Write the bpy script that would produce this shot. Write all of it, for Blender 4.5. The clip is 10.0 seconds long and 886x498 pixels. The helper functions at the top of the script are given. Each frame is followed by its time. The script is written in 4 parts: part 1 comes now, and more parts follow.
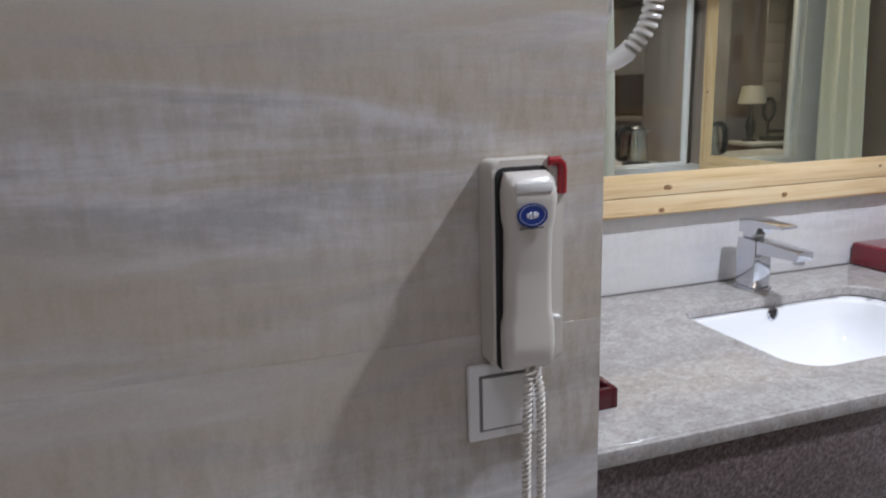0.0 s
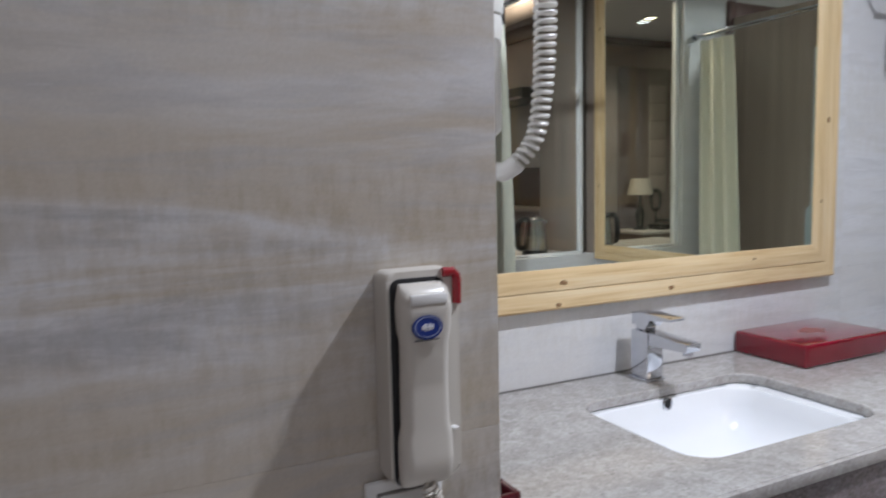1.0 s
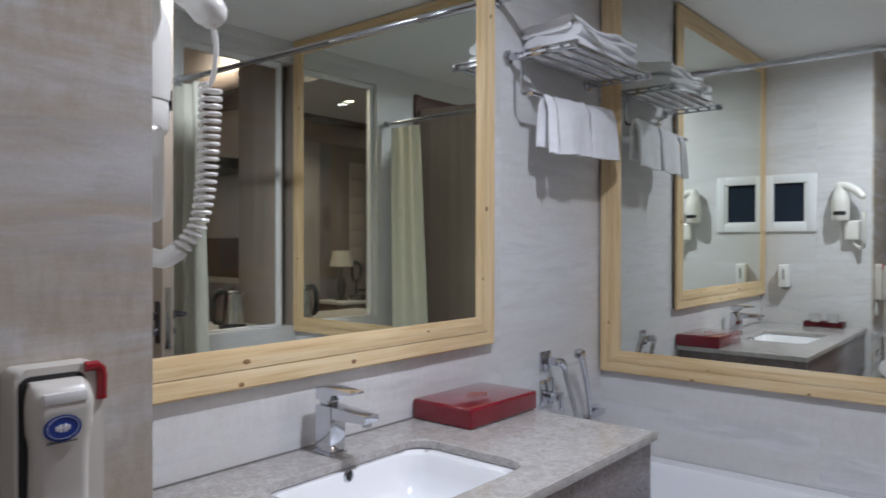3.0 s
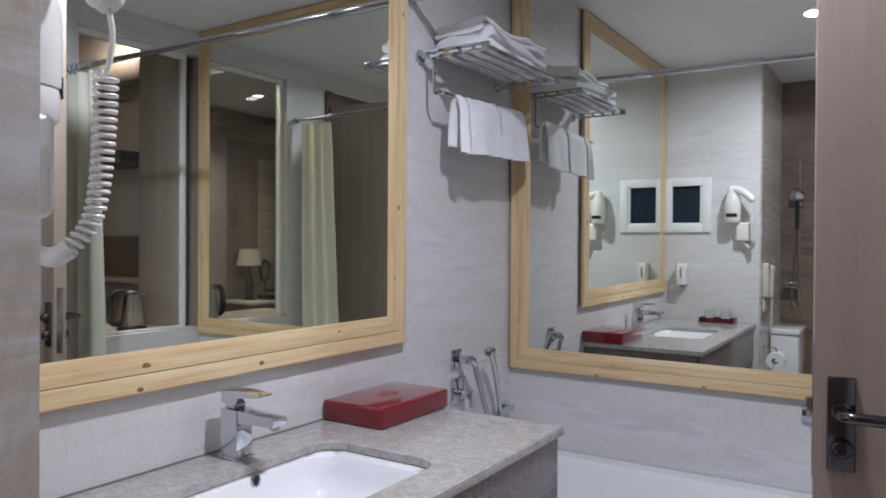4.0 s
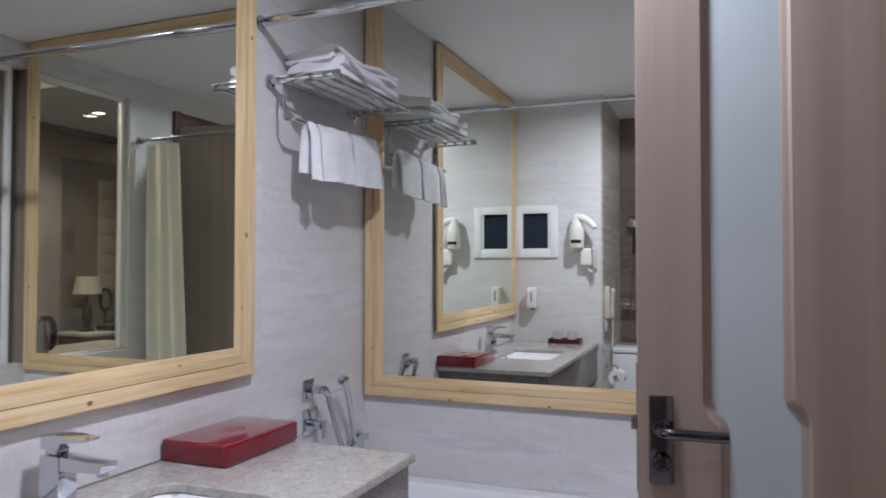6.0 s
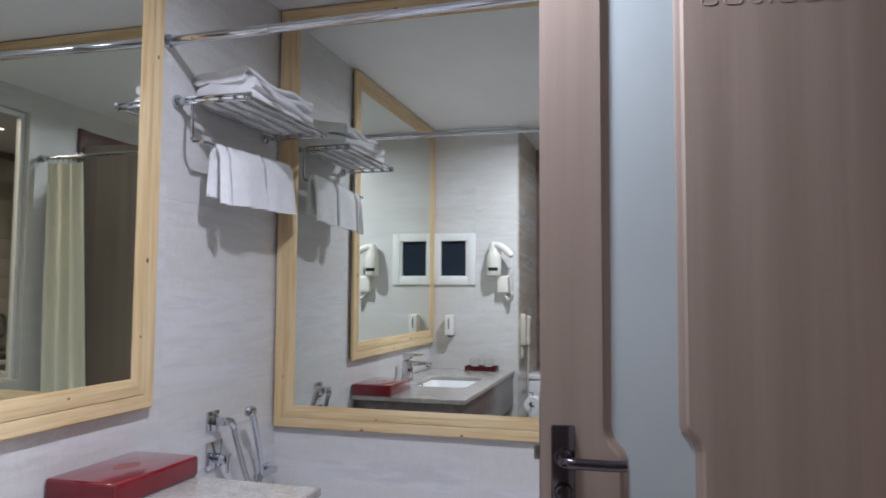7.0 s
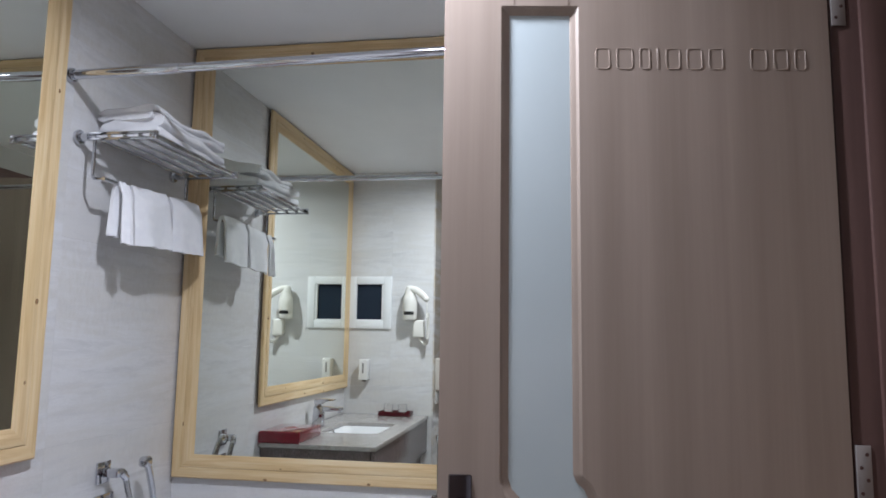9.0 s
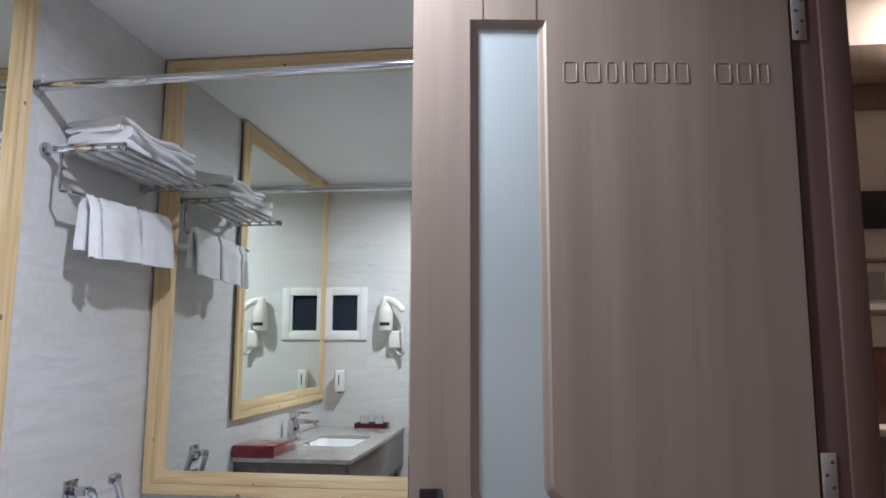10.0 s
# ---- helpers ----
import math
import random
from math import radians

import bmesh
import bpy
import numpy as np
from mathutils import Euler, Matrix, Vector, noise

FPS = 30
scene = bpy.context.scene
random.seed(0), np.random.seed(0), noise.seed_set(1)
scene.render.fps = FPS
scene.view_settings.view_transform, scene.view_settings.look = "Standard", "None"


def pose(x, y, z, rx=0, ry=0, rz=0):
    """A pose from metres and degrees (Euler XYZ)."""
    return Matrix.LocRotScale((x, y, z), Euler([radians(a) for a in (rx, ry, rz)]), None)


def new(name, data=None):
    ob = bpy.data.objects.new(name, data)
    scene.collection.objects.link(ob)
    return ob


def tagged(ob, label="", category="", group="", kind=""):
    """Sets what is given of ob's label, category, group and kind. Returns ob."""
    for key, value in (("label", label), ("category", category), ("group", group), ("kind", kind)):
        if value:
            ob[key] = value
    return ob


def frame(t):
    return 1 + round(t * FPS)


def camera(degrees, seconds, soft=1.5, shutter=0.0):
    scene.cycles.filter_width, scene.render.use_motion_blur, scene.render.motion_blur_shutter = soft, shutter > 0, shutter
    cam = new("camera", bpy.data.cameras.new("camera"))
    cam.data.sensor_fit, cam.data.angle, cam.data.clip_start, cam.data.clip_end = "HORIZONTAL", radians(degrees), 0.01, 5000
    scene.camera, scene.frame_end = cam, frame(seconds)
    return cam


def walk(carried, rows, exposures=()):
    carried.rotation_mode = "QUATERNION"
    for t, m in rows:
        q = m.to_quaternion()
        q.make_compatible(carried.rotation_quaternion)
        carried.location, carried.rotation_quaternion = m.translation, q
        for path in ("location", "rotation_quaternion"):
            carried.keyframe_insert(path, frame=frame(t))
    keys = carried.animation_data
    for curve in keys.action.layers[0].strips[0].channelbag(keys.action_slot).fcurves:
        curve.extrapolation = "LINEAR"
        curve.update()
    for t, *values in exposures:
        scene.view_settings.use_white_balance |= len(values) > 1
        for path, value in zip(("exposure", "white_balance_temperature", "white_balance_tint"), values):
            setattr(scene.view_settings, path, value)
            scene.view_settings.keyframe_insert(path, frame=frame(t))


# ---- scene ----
cam = camera(64.18, 10.0, soft=1.65, shutter=0.5)
# seconds, x, y, z, yaw, pitch, roll
ROWS = [
    (0.0, -2.5931, -1.2673, 1.2882, -19.1695, -12.5185, 1.6083),
    (0.5, -2.5873, -1.2627, 1.3005, -22.1713, -9.3333, 1.2499),
    (1.0, -2.5793, -1.2659, 1.3121, -26.7270, -5.7521, 1.2614),
    (1.5, -2.5738, -1.2876, 1.3241, -32.6441, -3.5403, 0.8701),
    (2.0, -2.5723, -1.3063, 1.3300, -38.5071, -2.1165, 0.6894),
    (2.5, -2.5669, -1.3247, 1.3345, -44.4807, -1.2954, 0.1755),
    (3.0, -2.5608, -1.3272, 1.3348, -49.9906, -0.4099, -0.1072),
    (4.5, -2.5523, -1.3224, 1.3347, -59.5347, -0.5184, -0.4130),
    (5.0, -2.5490, -1.3302, 1.3369, -61.9725, -0.0148, -0.3406),
    (5.5, -2.5491, -1.3416, 1.3417, -64.9685, 0.5836, -0.1256),
    (7.0, -2.5213, -1.3810, 1.3523, -74.4975, 3.6450, -0.3483),
    (7.5, -2.5195, -1.3960, 1.3539, -76.8966, 4.4514, -0.6757),
    (8.0, -2.5188, -1.4067, 1.3583, -78.5175, 5.4730, -0.6183),
    (8.5, -2.5206, -1.4152, 1.3653, -79.8099, 6.2173, -0.7136),
    (9.0, -2.5215, -1.4204, 1.3624, -80.8616, 7.1359, -0.8295),
    (9.5, -2.5178, -1.4274, 1.3653, -81.8286, 7.7322, -0.5589),
    (10.0, -2.5191, -1.4355, 1.3693, -82.5880, 7.8996, -0.2265),
]
walk(cam, [(t, pose(x, y, z, 90 + pitch, roll, yaw)) for t, x, y, z, yaw, pitch, roll in ROWS], [(0.0, 0.19, 6500, 10), (1.5, 0.04, 6500, 9), (3.0, -0.09, 6500, 11), (4.5, -0.07, 6500, 16), (5.5, -0.04, 6500, 17), (7.0, 0.08, 6500, 13), (8.5, 0.13, 6500, 11), (10.0, 0.16, 6500, 10)])

# ---- light ----
world = bpy.data.worlds.new("night")
world.use_nodes = True
world.node_tree.nodes["Background"].inputs[0].default_value = (0.02, 0.03, 0.05, 1)
world.node_tree.nodes["Background"].inputs[1].default_value = 0.15
scene.world = world
CEIL = 2.4885


def downlight_lamp(x, y, z, watts, colour, size=0.09, spread=150):
    data = bpy.data.lights.new("downlight_beam", "AREA")
    data.shape, data.size, data.energy, data.color, data.spread = "DISK", size, watts, colour, radians(spread)
    ob = new("downlight_beam", data)
    ob.matrix_world = pose(x, y, z)
    return ob


COOL, WARM = (0.905, 0.97, 1.125), (1.0, 0.85, 0.75)
BATH_LIGHTS = [(-1.398, -0.964), (-2.597, -1.215)]
BED_LIGHTS = [(-1.775, -3.418), (0.33, -3.3)]
HIGH_CEIL = 2.95
downlight_lamp(*BATH_LIGHTS[0], CEIL - 0.012, 23, COOL, spread=168)
# Weak fill added overhead to lift the door and phone wall; not a known fitting.
downlight_lamp(*BATH_LIGHTS[1], CEIL - 0.012, 1.5, COOL, spread=170)
downlight_lamp(*BED_LIGHTS[0], CEIL + 0.1, 5, WARM, spread=125)
# Unseen lamp added in place of the cove light on the upper unit wall.
downlight_lamp(*BED_LIGHTS[1], HIGH_CEIL - 0.012, 22, WARM, spread=172)

# ---- materials ----


def mat(name, colour, rough=0.5, metal=0.0, **extra):
    m = bpy.data.materials.new(name)
    m.use_nodes = True
    b = m.node_tree.nodes["Principled BSDF"]
    b.inputs["Base Color"].default_value = (*colour, 1)
    b.inputs["Roughness"].default_value = rough
    b.inputs["Metallic"].default_value = metal
    for k, v in extra.items():
        b.inputs[k.replace("_", " ")].default_value = v
    return m


def nodes(m):
    nt = m.node_tree
    return nt, nt.nodes["Principled BSDF"]


def coords(nt, scale=(1, 1, 1), rot=(0, 0, 0), shift=False, space="Object"):
    """Texture coordinates, scaled; shift: moved apart for every piece."""
    tc, mp = nt.nodes.new("ShaderNodeTexCoord"), nt.nodes.new("ShaderNodeMapping")
    mp.inputs["Scale"].default_value, mp.inputs["Rotation"].default_value = scale, [radians(a) for a in rot]
    nt.links.new(tc.outputs[space], mp.inputs["Vector"])
    if shift:
        info, mul = nt.nodes.new("ShaderNodeObjectInfo"), nt.nodes.new("ShaderNodeMath")
        mul.operation = "MULTIPLY"
        mul.inputs[1].default_value = 37.0
        nt.links.new(info.outputs["Random"], mul.inputs[0])
        nt.links.new(mul.outputs[0], mp.inputs["Location"])
    return mp.outputs["Vector"]


def noise_tex(nt, vec, scale, detail=4, rough=0.55, distort=0.0):
    n = nt.nodes.new("ShaderNodeTexNoise")
    n.inputs["Scale"].default_value, n.inputs["Detail"].default_value = scale, detail
    n.inputs["Roughness"].default_value, n.inputs["Distortion"].default_value = rough, distort
    nt.links.new(vec, n.inputs["Vector"])
    return n.outputs["Fac"]


def ramp(nt, fac, stops):
    n = nt.nodes.new("ShaderNodeValToRGB")
    e = n.color_ramp.elements
    while len(e) < len(stops):
        e.new(0.5)
    for el, (pos, col) in zip(e, stops):
        el.position, el.color = pos, (*col, 1)
    nt.links.new(fac, n.inputs["Fac"])
    return n.outputs["Color"]


def mix(nt, a, b, fac, kind="MIX"):
    n = nt.nodes.new("ShaderNodeMix")
    n.data_type, n.blend_type = "RGBA", kind
    if isinstance(fac, float):
        n.inputs[0].default_value = fac
    else:
        nt.links.new(fac, n.inputs[0])
    for sock, v in ((6, a), (7, b)):
        if isinstance(v, tuple):
            n.inputs[sock].default_value = (*v, 1)
        else:
            nt.links.new(v, n.inputs[sock])
    return n.outputs[2]


def bump(nt, b, height, strength, dist=0.002):
    n = nt.nodes.new("ShaderNodeBump")
    n.inputs["Strength"].default_value, n.inputs["Distance"].default_value = strength, dist
    nt.links.new(height, n.inputs["Height"])
    nt.links.new(n.outputs["Normal"], b.inputs["Normal"])


def rough_var(nt, b, fac, lo, hi):
    n = nt.nodes.new("ShaderNodeMapRange")
    n.inputs["To Min"].default_value, n.inputs["To Max"].default_value = lo, hi
    nt.links.new(fac, n.inputs["Value"])
    nt.links.new(n.outputs["Result"], b.inputs["Roughness"])


def make_tile(name, light, dark, tan, along, r=0.22, fleck=0.95):
    """Polished wall tile with horizontal cloudy veins. along: the axis that runs along the wall."""
    m = mat(name, light, r)
    nt, b = nodes(m)
    sc = (0.95, 6.6, 6.6) if along == "x" else (6.6, 0.95, 6.6)
    v = coords(nt, sc, shift=True)
    streak = noise_tex(nt, v, 2.0, 7, 0.66, 0.4)
    v2 = coords(nt, tuple(s * 2.2 for s in sc), shift=True)
    fine = noise_tex(nt, v2, 2.2, 5, 0.65, 0.5)
    v3 = coords(nt, (1, 1, 1), shift=True)
    grain = noise_tex(nt, v3, 260, 2)
    v4 = coords(nt, tuple(s * 0.6 for s in sc), shift=True)
    cloud = noise_tex(nt, v4, 1.3, 4, 0.55, 0.4)
    vert = coords(nt, (75, 75, 26), shift=True)
    flecks = noise_tex(nt, vert, 1.0, 3, 0.6)
    wide = noise_tex(nt, coords(nt, tuple(s * 0.45 for s in sc), shift=True), 1.5, 4, 0.55, 0.5)
    c1 = ramp(nt, streak, [(0.36, dark), (0.47, light), (0.61, tan)])
    c2 = mix(nt, c1, tan, ramp(nt, cloud, [(0.45, (0, 0, 0)), (0.58, (0.9, 0.9, 0.9))]))
    c3 = mix(nt, c2, dark, ramp(nt, fine, [(0.5, (0, 0, 0)), (0.70, (0.68, 0.68, 0.68))]))
    spots = mix(nt, (1, 1, 1), ramp(nt, flecks, [(0.36, (0.82, 0.775, 0.70)), (0.60, (1, 1, 1))]), ramp(nt, wide, [(0.40, (0, 0, 0)), (0.58, (1, 1, 1))]))
    c4 = mix(nt, c3, spots, fleck, "MULTIPLY")
    c5 = mix(nt, c4, ramp(nt, grain, [(0.3, (0.8, 0.8, 0.8)), (0.7, (1, 1, 1))]), 0.35, "MULTIPLY")
    nt.links.new(c5, b.inputs["Base Color"])
    rough_var(nt, b, fine, r - 0.06, r + 0.1)
    bump(nt, b, fine, 0.06, 0.001)
    return m


TILE_L, TILE_D, TILE_T = (0.665, 0.648, 0.64), (0.47, 0.455, 0.45), (0.55, 0.487, 0.405)
M_TILE_X = make_tile("veined_tile_x", TILE_L, TILE_D, TILE_T, "x")
M_TILE_A = make_tile("pale_tile_x", (0.745, 0.745, 0.76), (0.63, 0.628, 0.64), (0.69, 0.68, 0.67), "x", fleck=0.22)
M_TILE_B = make_tile("pale_tile_y", (0.745, 0.745, 0.76), (0.63, 0.628, 0.64), (0.69, 0.68, 0.67), "y", fleck=0.22)
M_TILE_BR = make_tile("brown_tile_y", (0.20, 0.15, 0.13), (0.14, 0.10, 0.09), (0.23, 0.17, 0.14), "y", 0.2)
M_GROUT = mat("grout", (0.66, 0.65, 0.64), 0.8)


def make_pine():
    m = mat("knotty_pine", (0.65, 0.43, 0.2), 0.42)
    nt, b = nodes(m)
    v = coords(nt, (0.7, 14, 14), shift=True)
    grain = noise_tex(nt, v, 4, 6, 0.6, 0.6)
    fine = noise_tex(nt, coords(nt, (3, 160, 160), shift=True), 1.5, 3)
    big = noise_tex(nt, coords(nt, (1.2, 4, 4), shift=True), 2, 2)
    c = ramp(nt, grain, [(0.28, (0.58, 0.39, 0.19)), (0.5, (0.76, 0.575, 0.33)), (0.72, (0.82, 0.67, 0.44))])
    c = mix(nt, c, (0.64, 0.45, 0.22), ramp(nt, big, [(0.45, (0, 0, 0)), (0.7, (0.55, 0.55, 0.55))]))
    c = mix(nt, c, ramp(nt, fine, [(0.3, (0.82, 0.76, 0.68)), (0.65, (1, 1, 1))]), 0.45, "MULTIPLY")
    nt.links.new(c, b.inputs["Base Color"])
    rough_var(nt, b, grain, 0.34, 0.5)
    bump(nt, b, fine, 0.12, 0.0006)
    return m


M_PINE = make_pine()
M_KNOT = mat("pine_knot", (0.16, 0.075, 0.03), 0.5)
nt_k, b_k = nodes(M_KNOT)
nt_k.links.new(ramp(nt_k, noise_tex(nt_k, coords(nt_k), 180, 3), [(0.3, (0.13, 0.065, 0.03)), (0.7, (0.38, 0.21, 0.09))]), b_k.inputs["Base Color"])


def make_granite(name, stops, r=0.16, k=1.0):
    m = mat(name, stops[0][1], r)
    nt, b = nodes(m)
    v = coords(nt)
    n1 = noise_tex(nt, v, 150 * k, 4, 0.75)
    n2 = noise_tex(nt, v, 26 * k, 4, 0.6, 1.0)
    vo = nt.nodes.new("ShaderNodeTexVoronoi")
    vo.inputs["Scale"].default_value = 210 * k
    nt.links.new(v, vo.inputs["Vector"])
    c = ramp(nt, n1, stops)
    spk = ramp(nt, vo.outputs["Color"], [(0.12, (0.35, 0.35, 0.35)), (0.3, (1, 1, 1))])
    c = mix(nt, c, spk, 0.24, "MULTIPLY")
    c = mix(nt, c, ramp(nt, n2, [(0.38, (0.74, 0.72, 0.69)), (0.62, (1, 1, 1))]), 0.7, "MULTIPLY")
    nt.links.new(c, b.inputs["Base Color"])
    rough_var(nt, b, n2, r - 0.04, r + 0.08)
    return m


M_GRANITE = make_granite("pale_granite", [(0.3, (0.345, 0.325, 0.312)), (0.48, (0.425, 0.405, 0.39)), (0.66, (0.515, 0.495, 0.48))], 0.10)
M_GRANITE_D = make_granite("dark_granite", [(0.3, (0.07, 0.055, 0.055)), (0.5, (0.15, 0.12, 0.12)), (0.7, (0.26, 0.22, 0.22))], 0.22)


def make_door_wood(name, tones, r=0.45, axis=2, grain=0.55):
    m = mat(name, tones[0], r)
    nt, b = nodes(m)
    sc = [9, 9, 9]
    sc[axis] = 0.35
    bands = noise_tex(nt, coords(nt, tuple(sc)), 2.0, 3, 0.5, 0.2)
    sc2 = [110, 110, 110]
    sc2[axis] = 2.4
    fine = noise_tex(nt, coords(nt, tuple(sc2)), 1.5, 4, 0.6)
    c = ramp(nt, bands, [(0.3, tones[0]), (0.5, tones[1]), (0.7, tones[2])])
    c = mix(nt, c, ramp(nt, fine, [(0.3, (0.82, 0.8, 0.78)), (0.7, (1, 1, 1))]), grain, "MULTIPLY")
    nt.links.new(c, b.inputs["Base Color"])
    rough_var(nt, b, fine, r - 0.05, r + 0.1)
    bump(nt, b, fine, 0.05, 0.0005)
    return m


M_DOOR = make_door_wood("door_laminate", [(0.355, 0.276, 0.228), (0.40, 0.315, 0.262), (0.445, 0.354, 0.30)], grain=0.3)
M_JAMB = make_door_wood("jamb_wood", [(0.105, 0.058, 0.051), (0.13, 0.072, 0.063), (0.155, 0.088, 0.077)])
M_BROWN = make_door_wood("brown_panel", [(0.17, 0.12, 0.095), (0.20, 0.145, 0.115), (0.23, 0.165, 0.13)])
M_COLUMN = make_door_wood("taupe_cladding", [(0.27, 0.215, 0.185), (0.31, 0.25, 0.215), (0.35, 0.285, 0.245)])
M_MAROON = make_door_wood("maroon_panel", [(0.10, 0.04, 0.035), (0.12, 0.05, 0.045), (0.15, 0.06, 0.05)], axis=0)
M_CHROME = mat("chrome", (0.63, 0.645, 0.69), 0.09, 1.0)
M_CHROME_D = mat("dark_chrome", (0.15, 0.14, 0.16), 0.14, 1.0)
M_CHROME_R = mat("smoky_chrome", (0.56, 0.57, 0.60), 0.08, 1.0)
M_STEEL = mat("brushed_steel", (0.42, 0.41, 0.40), 0.26, 1.0)
M_MIRROR = mat("mirror_silver", (0.865, 0.895, 0.835), 0.0, 1.0)
M_CERAMIC = mat("white_ceramic", (0.83, 0.84, 0.86), 0.08, Coat_Weight=0.4)
M_ACRYLIC = mat("white_acrylic", (0.80, 0.81, 0.84), 0.14, Coat_Weight=0.3)
M_PLASTIC = mat("ivory_plastic", (0.62, 0.58, 0.52), 0.3)
M_WHITE_PL = mat("white_plastic", (0.78, 0.77, 0.75), 0.3)
M_DRYER = mat("cream_plastic", (0.80, 0.78, 0.73), 0.28)
M_CORD = mat("ivory_cord", (0.70, 0.66, 0.59), 0.45)
M_GREY_PL = mat("grey_plastic", (0.20, 0.19, 0.18), 0.4)
# Near-black colour that paints the shade inside gaps and openings.
M_GAP_SHADE = mat("painted_gap_shade", (0.012, 0.011, 0.011), 0.6)
M_RED_PL = mat("red_plastic", (0.32, 0.012, 0.02), 0.22)
M_BLUE = mat("blue_print", (0.012, 0.035, 0.21), 0.35)
M_PRINT = mat("white_print", (0.75, 0.75, 0.78), 0.35)
M_PVC = mat("window_pvc", (0.82, 0.83, 0.84), 0.28)
M_NIGHT = mat("night_glass", (0.022, 0.032, 0.05), 0.05)
M_BLACK = mat("black_plastic", (0.02, 0.018, 0.017), 0.3)
M_HINGE = mat("pale_hinge_steel", (0.46, 0.43, 0.42), 0.42, 0.3)
M_KETTLE = mat("polished_steel", (0.48, 0.47, 0.47), 0.14, 1.0)
M_PAPER = mat("toilet_paper", (0.84, 0.84, 0.85), 0.9)
M_CLEAR = mat("clear_glass", (1, 1, 1), 0.0, Transmission_Weight=1.0, IOR=1.45)
M_PANE = mat("partition_glass", (0.93, 0.97, 0.95), 0.0, Transmission_Weight=1.0, IOR=1.45)


def make_lacquer():
    m = mat("red_lacquer", (0.13, 0.006, 0.010), 0.16, Coat_Weight=0.8, Coat_Roughness=0.02, Specular_IOR_Level=0.3)
    nt, b = nodes(m)
    n = noise_tex(nt, coords(nt), 14, 4)
    nt.links.new(ramp(nt, n, [(0.3, (0.165, 0.004, 0.014)), (0.7, (0.21, 0.006, 0.019))]), b.inputs["Base Color"])
    rough_var(nt, b, n, 0.05, 0.10)
    return m


M_RED = make_lacquer()
M_TRAY = mat("dark_red_lacquer", (0.075, 0.004, 0.008), 0.25)


def make_towel():
    m = mat("white_terry", (0.86, 0.86, 0.88), 0.95, Sheen_Weight=0.3)
    nt, b = nodes(m)
    n = noise_tex(nt, coords(nt), 420, 3, 0.7)
    w = noise_tex(nt, coords(nt), 30, 3)
    nt.links.new(ramp(nt, w, [(0.3, (0.82, 0.82, 0.85)), (0.7, (0.89, 0.89, 0.91))]), b.inputs["Base Color"])
    bump(nt, b, n, 0.6, 0.003)
    return m


M_TOWEL = make_towel()


def make_cloth(name, col):
    m = mat(name, col, 0.8, Sheen_Weight=0.2)
    nt, b = nodes(m)
    n = noise_tex(nt, coords(nt, (60, 60, 6)), 3, 3)
    nt.links.new(ramp(nt, n, [(0.3, tuple(0.9 * c for c in col)), (0.7, col)]), b.inputs["Base Color"])
    bump(nt, b, noise_tex(nt, coords(nt), 500, 2), 0.2, 0.001)
    return m


M_CURTAIN = make_cloth("cream_curtain", (0.80, 0.79, 0.68))
M_LINEN = make_cloth("white_linen", (0.78, 0.77, 0.75))
M_SHADE = make_cloth("lamp_shade", (0.62, 0.57, 0.49))


def make_paint(name, col, r=0.7):
    m = mat(name, col, r)
    nt, b = nodes(m)
    n = noise_tex(nt, coords(nt), 3, 4)
    f = noise_tex(nt, coords(nt), 140, 3)
    nt.links.new(ramp(nt, n, [(0.3, tuple(0.95 * c for c in col)), (0.7, col)]), b.inputs["Base Color"])
    bump(nt, b, f, 0.08, 0.001)
    return m


M_CEIL = make_paint("white_ceiling", (0.90, 0.905, 0.92))
M_BEIGE = make_paint("beige_wallpaper", (0.44, 0.37, 0.34))
M_MAUVE = make_paint("mauve_brown_wallpaper", (0.26, 0.20, 0.185))
M_CREAM = make_paint("cream_paint", (0.66, 0.62, 0.58))
M_FLOOR = make_granite("floor_tile", [(0.3, (0.58, 0.555, 0.53)), (0.5, (0.66, 0.64, 0.615)), (0.7, (0.72, 0.70, 0.68))], 0.3, 0.3)
M_CARPET = make_paint("brown_carpet", (0.16, 0.11, 0.09), 0.95)


def make_frost():
    m = mat("frosted_glass", (0.56, 0.63, 0.65), 0.5)
    nt, b = nodes(m)
    n = noise_tex(nt, coords(nt), 2, 2)
    nt.links.new(ramp(nt, n, [(0.3, (0.50, 0.575, 0.595)), (0.7, (0.60, 0.67, 0.69))]), b.inputs["Base Color"])
    bump(nt, b, noise_tex(nt, coords(nt), 900, 2), 0.1, 0.0005)
    return m


M_FROST = make_frost()


def make_glow(name, colour, strength):
    m = bpy.data.materials.new(name)
    m.use_nodes = True
    b = m.node_tree.nodes["Principled BSDF"]
    b.inputs["Base Color"].default_value = (*colour, 1)
    b.inputs["Emission Color"].default_value = (*colour, 1)
    b.inputs["Emission Strength"].default_value = strength
    return m


M_GLOW = make_glow("lit_diffuser", (1.0, 0.97, 0.93), 9.0)
M_GLOW_W = make_glow("lit_warm_diffuser", (1.0, 0.86, 0.72), 6.0)

# ---- building helpers ----


def finish(bm, smooth=35):
    me = bpy.data.meshes.new("mesh")
    bmesh.ops.recalc_face_normals(bm, faces=bm.faces)
    for f in bm.faces:
        f.smooth = True
    bm.to_mesh(me)
    bm.free()
    me.set_sharp_from_angle(angle=radians(smooth))
    return me


